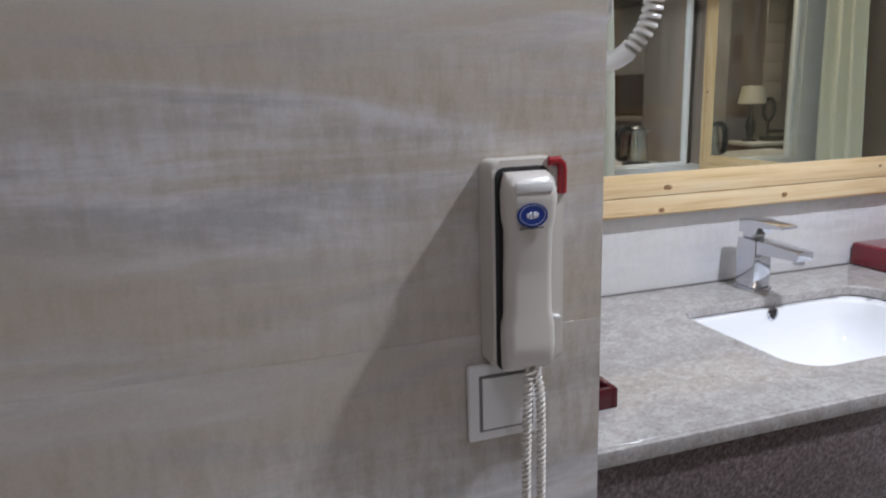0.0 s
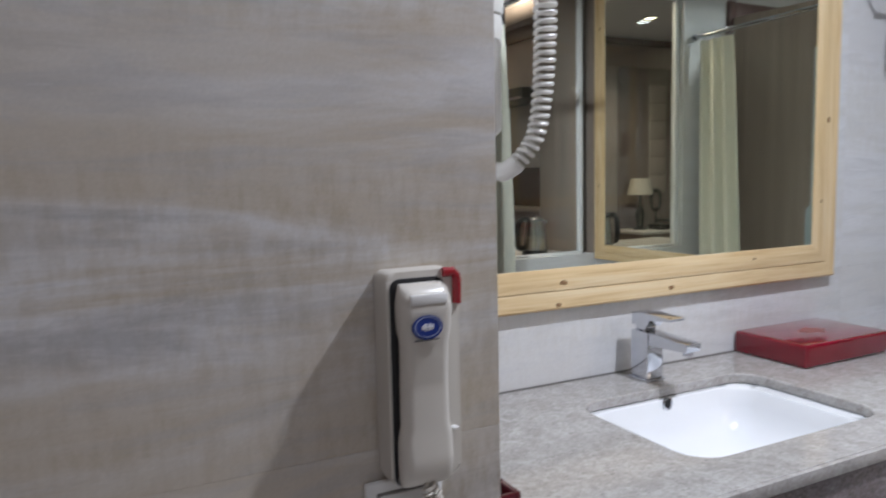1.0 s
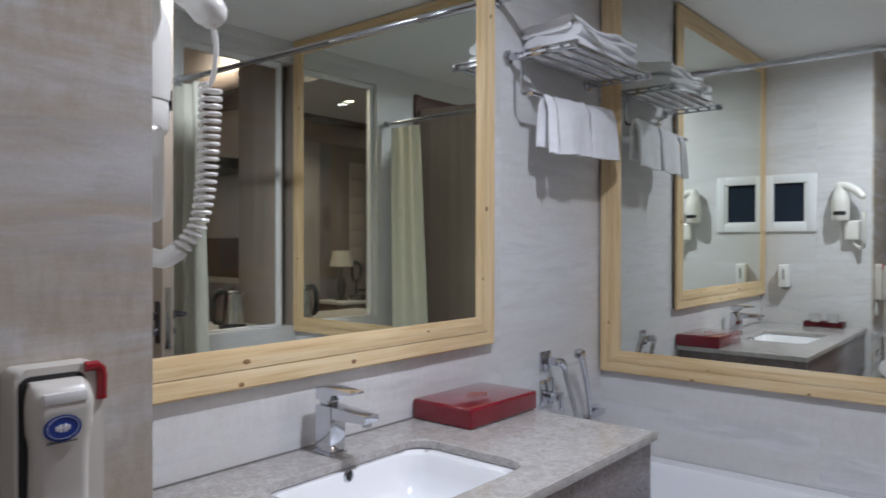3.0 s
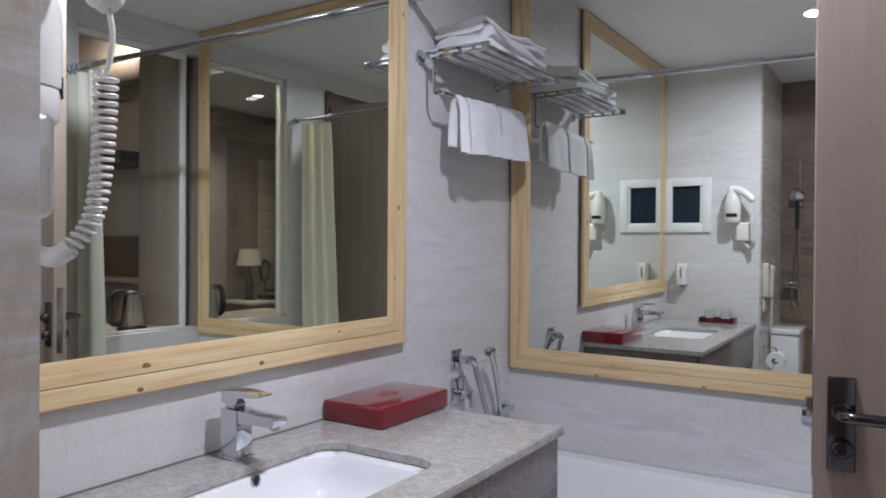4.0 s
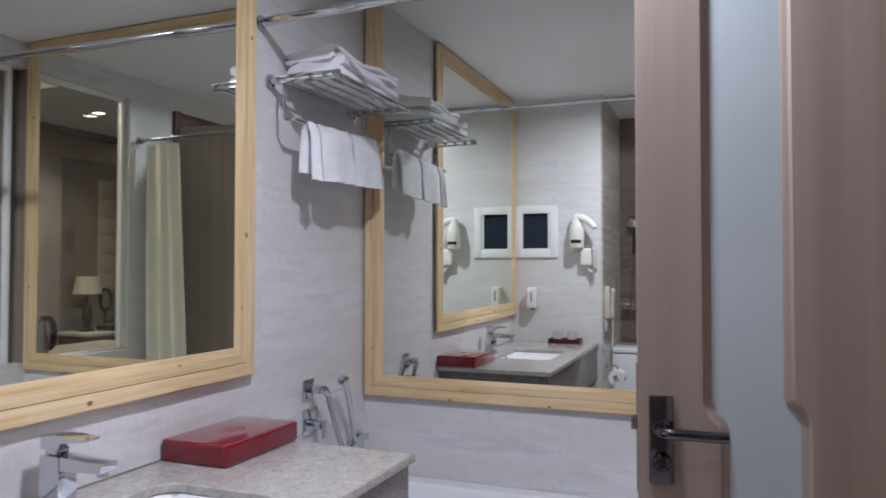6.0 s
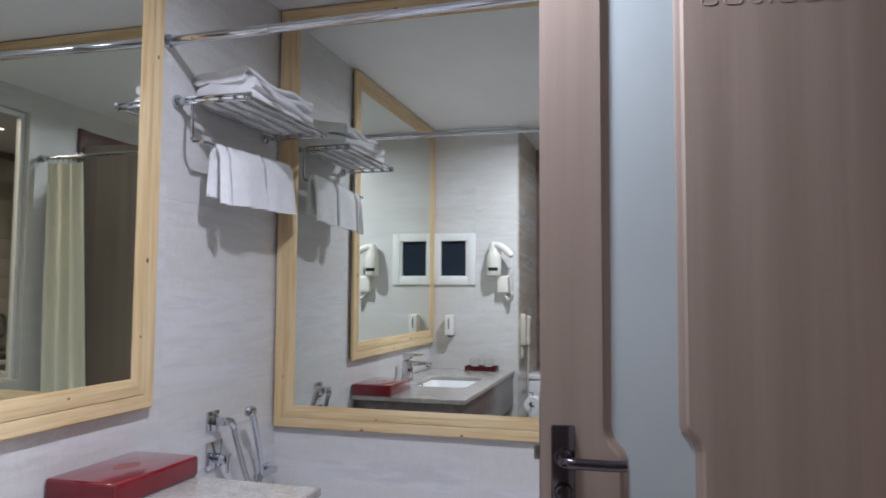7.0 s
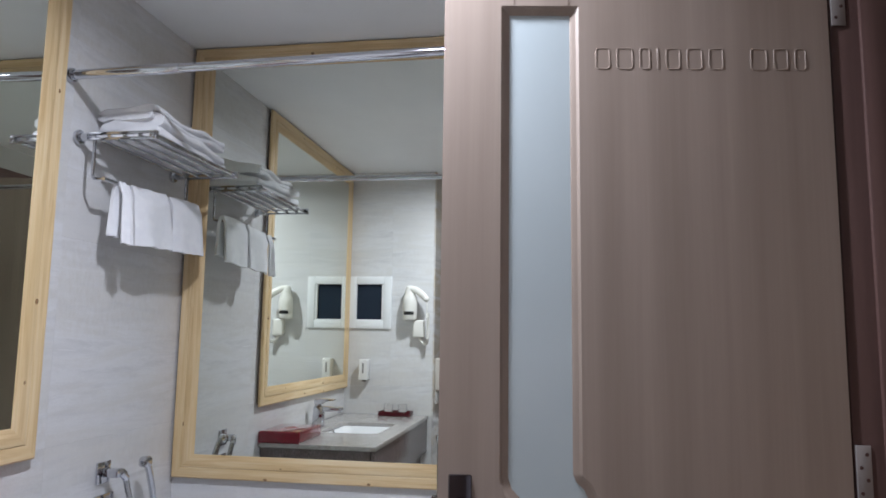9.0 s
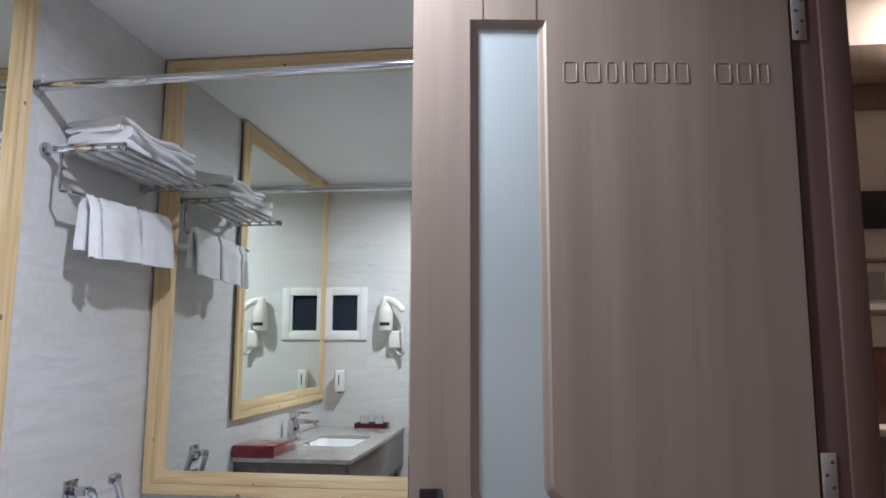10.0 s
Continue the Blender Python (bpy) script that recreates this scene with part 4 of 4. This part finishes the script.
part("plate", box(-0.02, 0.02, -0.01, -0.0005, -0.02, 0.02, 0.003), M_CHROME, holder)
part("arm", tube([(0, -0.01, 0), (0, -0.065, 0), (0, -0.07, -0.005), (0, -0.07, -0.055)], 0.005, 10), M_CHROME, holder)
part("spindle", cyl((-0.07, -0.07, -0.06), (0.075, -0.07, -0.06), 0.006, seg=12), M_CHROME, holder)
roll = thing("toilet_roll", pose(-2.33, YD - 0.07, 0.616), "white toilet paper roll on the holder", "toilet paper")
part("roll", lathe([(0.02, -0.05), (0.052, -0.05), (0.053, -0.048), (0.053, 0.048), (0.052, 0.05), (0.02, 0.05), (0.02, -0.05)], 32, m=pose(0, 0, 0, 0, 90, 0)), M_PAPER, roll)

# ---- shower fittings on the brown wall ----
riser = thing("shower_riser", pose(XF, SHY, 0), "chrome shower riser rail with a hand shower", "shower")
part("rail", cyl((0.045, 0, 0.95), (0.045, 0, 1.95), 0.010, seg=16), M_CHROME_R, riser)
for z in (0.97, 1.93):
    part("bracket", cyl((0.0005, 0, z), (0.045, 0, z), 0.012, seg=16), M_CHROME_R, riser)
part("slider", box(0.03, 0.075, -0.02, 0.02, 1.58, 1.63, 0.006), M_CHROME_R, riser)
part("hand_shower", tube(smooth_path([(0.08, 0.01, 1.45), (0.075, 0.01, 1.6), (0.085, 0.015, 1.68)], 6), 0.013, 12), M_BLACK, riser)
part("spray_head", cyl((0.08, 0.015, 1.70), (0.115, 0.015, 1.67), 0.045, seg=24, bevel=0.004), M_CHROME_R, riser)
part("hose", tube(smooth_path([(0.08, 0.01, 1.45), (0.09, 0.03, 1.2), (0.085, 0.04, 1.0), (0.05, 0.02, 0.9)], 8), 0.007, 8), M_STEEL, riser)
shelf = thing("shower_shelf", pose(XF, SHY + 0.052, 1.045), "small chrome corner shelf on the shower wall", "shelf")
part("tray", box(0.0005, 0.10, -0.05, 0.045, -0.006, 0.0, 0.002), M_CHROME, shelf)
part("rim", tube([(0.004, -0.05, 0.03), (0.10, -0.05, 0.03), (0.10, 0.045, 0.03), (0.004, 0.045, 0.03)], 0.003, 8), M_CHROME, shelf)
for dx, dy in ((0.098, -0.048), (0.098, 0.043)):
    part("post", cyl((dx, dy, 0.0), (dx, dy, 0.03), 0.003, seg=8), M_CHROME, shelf)

# ---- the door ----
HX, HY = -1.112, -1.943
DOOR_M = Matrix(((-0.139, -0.990, 0, HX), (0.990, -0.139, 0, HY), (0, 0, 1, 0), (0, 0, 0, 1)))
DW, DZ0, DZ1, DT = 0.746, 0.008, 2.25, 0.04
door = thing("door_1", DOOR_M, "open wood-effect door with a narrow frosted glass strip", "door")
tagged(door, kind="structure")
# outline of the glazed strip, from the hinge side (u) and up (z)
GL = [(0.500, 1.996), (0.500, 1.119), (0.494, 1.104), (0.480, 1.092), (0.473, 1.077), (0.473, 0.22), (0.589, 0.22), (0.589, 1.055), (0.596, 1.075), (0.611, 1.090), (0.618, 1.110), (0.618, 1.996)]


def offset_line(line, d):
    """The outline moved outwards by d."""
    n, out = len(line), []
    area = sum(line[i][0] * line[(i + 1) % n][1] - line[(i + 1) % n][0] * line[i][1] for i in range(n))
    s = 1 if area > 0 else -1
    for i in range(n):
        a, p, c = Vector(line[i - 1]), Vector(line[i]), Vector(line[(i + 1) % n])
        n1, n2 = (p - a).normalized(), (c - p).normalized()
        n1, n2 = Vector((n1.y, -n1.x)) * s, Vector((n2.y, -n2.x)) * s
        b = (n1 + n2).normalized()
        out.append(tuple(p + b * d / max(b.dot(n1), 0.4)))
    return out


def leaf_mesh():
    """The leaf with its opening through it and a moulded hollow round the opening on both faces."""
    b = bmesh.new()
    rows = [(GL, -DT / 2), (GL, -0.0085), (offset_line(GL, 0.004), -0.0062), (offset_line(GL, 0.011), -0.0042), (offset_line(GL, 0.0165), 0.0)]
    front = [[b.verts.new((u, y, z)) for u, z in ln] for ln, y in rows]
    back = [[b.verts.new((u, -DT - y, z)) for u, z in ln] for ln, y in rows]
    n = len(GL)
    for side in (front, back):
        for a, c in zip(side, side[1:]):
            for i in range(n):
                j = (i + 1) % n
                b.faces.new((a[i], a[j], c[j], c[i]))
    for side, y in ((front, 0.0), (back, -DT)):
        inner = side[-1]
        corner = [b.verts.new(q) for q in ((0, y, DZ1), (0, y, DZ0), (DW, y, DZ0), (DW, y, DZ1))]
        edges = []
        for loop in (inner, corner):
            for i in range(len(loop)):
                v0, v1 = loop[i], loop[(i + 1) % len(loop)]
                edges.append(b.edges.get((v0, v1)) or b.edges.new((v0, v1)))
        bmesh.ops.triangle_fill(b, edges=edges, use_beauty=True)
        if side is front:
            c0 = corner
        else:
            for i in range(4):
                b.faces.new((c0[i], c0[(i + 1) % 4], corner[(i + 1) % 4], corner[i]))
    bmesh.ops.remove_doubles(b, verts=b.verts[:], dist=1e-5)
    return b


part("leaf", leaf_mesh(), M_DOOR, door, smooth=20)
part("glass", prism([(u, z) for u, z in offset_line(GL, 0.003)], -0.011, 0.011, m=Matrix(((1, 0, 0, 0), (0, 0, 1, -DT / 2), (0, 1, 0, 0), (0, 0, 0, 1)))), M_FROST, door, "frosted bluish glass strip")
# Darker strips laid on the leaf paint the shade of two grooves.
for u in (0.503, 0.609):
    part("groove", box(u - 0.0012, u + 0.0012, -0.001, 0.0006, 2.014, DZ1), M_BROWN, door)
for zc, y0, y1 in ((1.0365, 0.0003, 0.009), (1.0365, -DT - 0.009, -DT - 0.0003)):
    s = 1 if y0 > -0.01 else -1
    ym = y1 if s > 0 else y0
    pl = part("lock_plate", box(0.6845, 0.727, y0, y1, 0.960, 1.117, 0.003), M_CHROME_D, door, "dark polished lock plate")
    lever = [(0.706, ym, 1.062), (0.706, ym + s * 0.04, 1.062), (0.700, ym + s * 0.052, 1.062), (0.681, ym + s * 0.055, 1.062), (0.619, ym + s * 0.053, 1.060), (0.600, ym + s * 0.053, 1.061)]
    part("lever_handle", tube(smooth_path(lever, 6), 0.0095, 14), M_CHROME_D, pl, "polished lever handle")
    part("rosette", cyl((0.706, ym, 1.062), (0.706, ym + s * 0.012, 1.062), 0.016, bevel=0.003), M_CHROME_D, pl)
    part("thumb_turn", lathe([(0.0, 0.015), (0.012, 0.013), (0.016, 0.006), (0.017, 0)], 20, m=pose(0.705, ym, 1.0, -90 * s)), M_CHROME_D, pl)
part("latch_plate", box(DW - 0.0005, DW + 0.002, -DT / 2 - 0.011, -DT / 2 + 0.011, 0.94, 1.17, 0.0008), M_STEEL, door)
part("latch_bolt", box(DW + 0.0015, DW + 0.012, -DT / 2 - 0.007, -DT / 2 + 0.007, 1.05, 1.075, 0.002), M_STEEL, door)
# engraved sign: plain letter-sized marks
CAP0, CAP1 = 1.8825, 1.929


def stroke(bm, x0, z0, x1, z1, w=0.0042):
    """One rounded groove wall: a bar from (x0, z0) to (x1, z1) in the sign's plane."""
    d = Vector((x1 - x0, 0, z1 - z0))
    ang = math.degrees(math.atan2(d.z, d.x))
    b = prism(round_rect(d.length + w, w, w * 0.48, 3), -0.001, 0.0007, 0.0005, 1)
    b.transform(pose((x0 + x1) / 2, 0, (z0 + z1) / 2) @ pose(0, 0, 0, 0, -ang, 0) @ pose(0, 0, 0, -90, 0, 0))
    return join(bm, b)


def plain_mark(w, h):
    """A plain letter-sized mark: an upright rounded outline."""
    line = [(w / 2 + x, -0.0009, h / 2 + z) for x, z in round_rect(w - 0.005, h - 0.005, 0.006, 4)]
    return tube(line, 0.0019, 6, closed=True)


u = 0.4525
MARKS = [(0.031, 0), (0.035, 0), (0.024, 0), (0.008, 2), (0.031, 0), (0.033, 0), (0.031, 0), (0.03, 9), (0.035, 0), (0.031, 0), (0.025, 0)]
gap = (u - 0.044 - sum(w for w, k in MARKS)) / (len(MARKS) - 1)
for wd, kind in MARKS:
    if kind != 9:
        bm = plain_mark(wd, CAP1 - CAP0) if kind != 2 else stroke(None, wd / 2, 0.003, wd / 2, CAP1 - CAP0 - 0.003)
        bm.transform(pose(u, 0.0, CAP0) @ Matrix.Diagonal((-1, 1, 1, 1)))
        part("sign_mark", bm, M_DOOR, door, smooth=30)
    u -= wd + gap

# hinges on the jamb side
for z in (1.13, 2.025, 0.25):
    h = part("hinge", cyl((-0.006, -DT - 0.004, z - 0.05), (-0.006, -DT - 0.004, z + 0.05), 0.006, seg=14, bevel=0.001), M_JAMB, door)
    part("hinge_leaf", box(-0.034, -0.0065, -0.0015, 0.001, z - 0.05, z + 0.05, 0.0006), M_HINGE, h, "pale steel hinge leaf")
    for k in (-0.034, -0.011, 0.011, 0.034):
        part("screw", cyl((-0.021 + (0.006 if k in (-0.034, 0.011) else -0.005), 0.0008, z + k), (-0.021 + (0.006 if k in (-0.034, 0.011) else -0.005), 0.0018, z + k), 0.0035, seg=10), M_JAMB, h)

# door frame
frame_1 = thing("door_frame", pose(0, 0, 0), "dark brown wooden door frame in the wall", "door frame")
tagged(frame_1, kind="structure")
part("jamb", box(-1.106, -1.046, YE2 - 0.004, -1.948, 0, 2.354, 0.002), M_JAMB, frame_1)
part("jamb", box(-1.95, -1.892, YE2 - 0.004, YE + 0.004, 0, 2.354, 0.002), M_JAMB, frame_1)
part("head", box(-1.891, -1.107, YE2 - 0.004, YE + 0.004, 2.268, 2.354, 0.002), M_JAMB, frame_1)
part("stop", box(-1.116, -1.103, YE2 + 0.001, -2.0, 0, 2.267, 0.002), M_JAMB, frame_1)
for x0, x1 in ((-1.072, -1.005), (-1.97, -1.892)):
    part("architrave", box(x0, x1, YE2 - 0.014, YE2 - 0.0045, 0, 2.36, 0.003), M_JAMB, frame_1)
part("architrave", box(-1.891, -1.073, YE2 - 0.014, YE2 - 0.0045, 2.302, 2.36, 0.003), M_JAMB, frame_1)

# glazed opening between bath and bedroom
gx0, gx1, gz0, gz1 = GLASS
part_glass = thing("window_2", pose(0, 0, 0), "fixed clear glass panel between bathroom and bedroom", "window")
tagged(part_glass, kind="structure")
pane = part("pane", box(gx0 + 0.012, gx1 - 0.002, YE - 0.055, YE - 0.049, gz0 + 0.012, gz1 - 0.012), M_PANE, part_glass)
pane.visible_shadow = False
part("reveal", box(-0.0075, -0.0052, YE - 0.078, YE - 0.002, gz0, gz1), M_COLUMN, part_glass, "brown lining of the opening")
FR = 0.03
for x0, x1, z0, z1 in ((gx0, gx0 + FR, gz0, gz1), (-0.085, -0.064, gz0, gz1), (gx0 + FR + 0.0005, -0.0855, gz0, gz0 + 0.014), (gx0 + FR + 0.0005, -0.0855, gz1 - FR, gz1)):
    part("window_frame", box(x0, x1, YE - 0.07, YE - 0.034, z0, z1, 0.002), M_PVC, part_glass)

# ---- downlights ----


def downlight(x, y, z, glow, label):
    th = thing("downlight", pose(x, y, z), label, "ceiling light", "recessed downlights")
    part("trim_ring", lathe([(0.062, -0.0005), (0.062, -0.004), (0.052, -0.007), (0.047, -0.003), (0.047, -0.0005)], 32), M_WHITE_PL, th)
    part("diffuser", lathe([(0.046, -0.002), (0.0, -0.002)], 28), glow, th, "lit frosted diffuser")
    return th


# The second bathroom fitting only houses the added fill light.
for x, y in BATH_LIGHTS:
    downlight(x, y, CEIL, M_GLOW, "round recessed downlight, lit, in the bathroom ceiling; the second is added fill")
# The high-ceiling fitting is added to carry the cove stand-in lamp.
for (x, y), z in zip(BED_LIGHTS, (BED_CEIL, HIGH_CEIL)):
    downlight(x, y, z, M_GLOW_W, "round recessed downlight, lit, in the bedroom ceiling; the second stands in for a cove light")

# ---- bedroom things ----
console = thing("console_desk", pose(-0.231, -2.318, 0), "white topped console desk behind the glass", "desk")
part("top", box(-0.86, 0.17, -0.27, 0.236, 0.825, 0.857, 0.003), M_CREAM, console)
for x in (-0.85, 0.13):
    part("side", box(x, x + 0.03, -0.26, 0.23, 0.0, 0.8245, 0.003), M_BROWN, console)
part("apron", box(-0.819, 0.129, -0.25, -0.23, 0.66, 0.8245, 0.003), M_BROWN, console)


def kettle(m):
    th = thing("kettle", m, "stainless steel electric kettle with a black handle", "kettle")
    part("power_base", lathe([(0, 0), (0.078, 0), (0.08, 0.006), (0.074, 0.02), (0.0, 0.02)], 36), M_BLACK, th)
    part("body", lathe([(0, 0.021), (0.07, 0.021), (0.075, 0.028), (0.074, 0.06), (0.064, 0.14), (0.056, 0.19), (0.054, 0.2), (0.0, 0.2)], 40), M_KETTLE, th)
    part("lid", lathe([(0.053, 0.2005), (0.05, 0.21), (0.03, 0.22), (0.012, 0.222), (0.012, 0.232), (0, 0.234)], 32), M_BLACK, th)
    part("spout", prism([(0.04, 0.155), (0.088, 0.197), (0.05, 0.2)], -0.018, 0.018, 0.003, m=Matrix(((1, 0, 0, 0), (0, 0, -1, 0), (0, 1, 0, 0), (0, 0, 0, 1)))), M_STEEL, th)
    part("handle", tube(smooth_path([(-0.05, 0, 0.205), (-0.09, 0, 0.212), (-0.122, 0, 0.18), (-0.128, 0, 0.11), (-0.118, 0, 0.05), (-0.074, 0, 0.04)], 7), 0.018, 12), M_BLACK, th)
    return th


kettle(pose(-0.262, -2.2, 0.8575) @ Matrix.Scale(0.97, 4))

column = thing("wall_column", pose(0.2485, -2.267, 0), "brown wood-clad column beside the console", "column")
part("cladding", box(-0.295, 0.315, -0.195, 0.195, 0, HIGH_CEIL - 0.005, 0.004), M_COLUMN, column)
unit = thing("wall_unit", pose(BX1 - 0.002, -3.4, 0), "cream kitchen wall unit with maroon splashback and dark hood", "wall unit")
part("top_beam", box(-0.16, 0, -0.79, 0.93, 2.462, 2.594, 0.004), M_COLUMN, unit)
part("dark_band", box(-0.06, 0, -0.79, 0.93, 2.362, 2.4615, 0.004), M_BROWN, unit)
part("upper_panel", box(-0.02, 0, -0.79, 0.93, 1.951, 2.3615, 0.003), M_CREAM, unit)
part("hood", box(-0.32, 0, -0.79, 0.30, 1.87, 1.95, 0.008), M_BLACK, unit)
part("hood_lip", box(-0.332, -0.3205, -0.79, 0.30, 1.868, 1.885, 0.002), M_CHROME, unit)
part("dark_shelf", box(-0.05, 0, 0.302, 0.93, 1.86, 2.01, 0.004), M_BLACK, unit)
part("back_panel", box(-0.02, 0, -0.79, 0.93, 1.377, 1.859, 0.003), M_CREAM, unit)
part("splashback", box(-0.022, 0, -0.79, 0.93, 1.075, 1.376, 0.003), M_MAROON, unit)
part("shelf", box(-0.20, 0, -0.79, 0.93, 1.045, 1.074, 0.004), M_CREAM, unit)
part("lower_panel", box(-0.02, 0, -0.79, 0.93, 0.0, 1.044, 0.003), M_BEIGE, unit)
pic = thing("picture", pose(BX1 - 0.0225, -2.78, 1.62), "small framed picture with a dark abstract print", "picture")
part("frame", ring_frame(0.26, 0.24, 0.026, -0.022, -0.0005, 0.003), M_BROWN, pic)
part("print", box(-0.012, -0.001, -0.105, 0.105, -0.095, 0.095), M_LINEN, pic)
part("mount", box(-0.0145, -0.0121, -0.06, 0.06, -0.055, 0.055), M_GREY_PL, pic)

night = thing("nightstand", pose(-2.293, -3.975, 0), "dark wooden nightstand against the wall", "nightstand")
part("body", box(-0.25, 0.25, -0.2, 0.2, 0.05, 0.745, 0.004), M_BROWN, night)
part("top", box(-0.27, 0.27, -0.22, 0.22, 0.7455, 0.775, 0.004), M_CREAM, night)
phone2 = thing("telephone", pose(-2.373, -3.9, 0.7755), "small black desk telephone on the nightstand", "telephone")
part("body", box(-0.08, 0.08, -0.09, 0.09, 0, 0.05, 0.012, 3), M_BLACK, phone2)
part("handset", tube(smooth_path([(-0.05, -0.09, 0.075), (-0.05, -0.06, 0.085), (-0.05, 0.06, 0.085), (-0.05, 0.09, 0.075)], 5), 0.018, 10), M_BLACK, phone2)


def table_lamp(m):
    th = thing("table_lamp", m, "table lamp with a cream conical shade and dark foot", "lamp")
    part("foot", lathe([(0, 0), (0.07, 0), (0.07, 0.012), (0.03, 0.03), (0.035, 0.08), (0.05, 0.13), (0.035, 0.19), (0.012, 0.23), (0.012, 0.33), (0, 0.33)], 28), M_BLACK, th)
    part("shade", lathe([(0.122, 0.335), (0.088, 0.49), (0.086, 0.49), (0.119, 0.335), (0.122, 0.335)], 36), M_SHADE, th)
    part("bulb", lathe([(0, 0.33), (0.015, 0.33), (0.028, 0.38), (0.02, 0.41), (0, 0.415)], 20), M_WHITE_PL, th)
    return th


table_lamp(pose(-2.223, -4.02, 0.7755))
orn = thing("desk_ornament", pose(-2.433, -4.03, 0.7755), "dark oval ring ornament on the nightstand", "ornament")
part("foot", lathe([(0, 0), (0.05, 0), (0.05, 0.008), (0.012, 0.02), (0.010, 0.18), (0, 0.18)], 20), M_BLACK, orn)
part("ring", tube([(0.062 * math.cos(k * math.pi / 14), 0, 0.275 + 0.098 * math.sin(k * math.pi / 14)) for k in range(28)], 0.016, 8, closed=True), M_BLACK, orn)
panel = thing("wall_panel", pose(-2.597, BY, 0), "beige wall panel with horizontal grooves", "wall panel")
for i in range(6):
    part("plank", box(-0.105, 0.105, 0.0005, 0.02, 1.12 + 0.177 * i, 1.292 + 0.177 * i, 0.003), M_BEIGE, panel)

pilaster = thing("wall_pilaster", pose(-1.854, BY, 0), "beige papered pilaster on the bedroom wall", "column")
part("shaft", box(-0.20, 0.20, 0.0005, 0.05, 0, 2.335, 0.004), M_BEIGE, pilaster)

# ---- wall tiles ----
TW, TH, JOINT, ROW0 = 1.20, 0.60, 0.00025, -0.162
TILE_MESH = {}


def tile_mesh(w, h, material, sign, axis):
    key = (round(w, 3), round(h, 3), material.name, sign, axis)
    if key not in TILE_MESH:
        b = box(-w / 2, w / 2, 0, sign * T, -h / 2, h / 2, 0.00015, 1) if axis == "x" else box(0, sign * T, -w / 2, w / 2, -h / 2, h / 2, 0.00015, 1)
        me = finish(b)
        me.materials.append(material)
        TILE_MESH[key] = me
    return TILE_MESH[key]


for w, axis, front, sign, a0, a1, tile, holes, z1 in TILED:
    za = ROW0
    while za < z1:
        aa = a1 + TW
        while aa > a0:
            lo, hi = max(aa - TW - 0.79, a0), min(aa - 0.79, a1)
            q0, q1 = max(za, 0.0), min(za + TH, z1)
            if hi - lo > 0.006 and q1 - q0 > 0.006:
                rects = [(lo, hi, q0, q1)]
                for hole in holes:
                    rects = cut(rects, hole)
                for p0, p1, r0, r1 in rects:
                    me = tile_mesh(p1 - p0 - JOINT, r1 - r0 - JOINT, tile, sign, axis)
                    ca, cz = (p0 + p1) / 2, (r0 + r1) / 2
                    part("tile", me, tile, w, m=pose(ca, front, cz) if axis == "x" else pose(front, ca, cz))
            aa -= TW
        za += TH
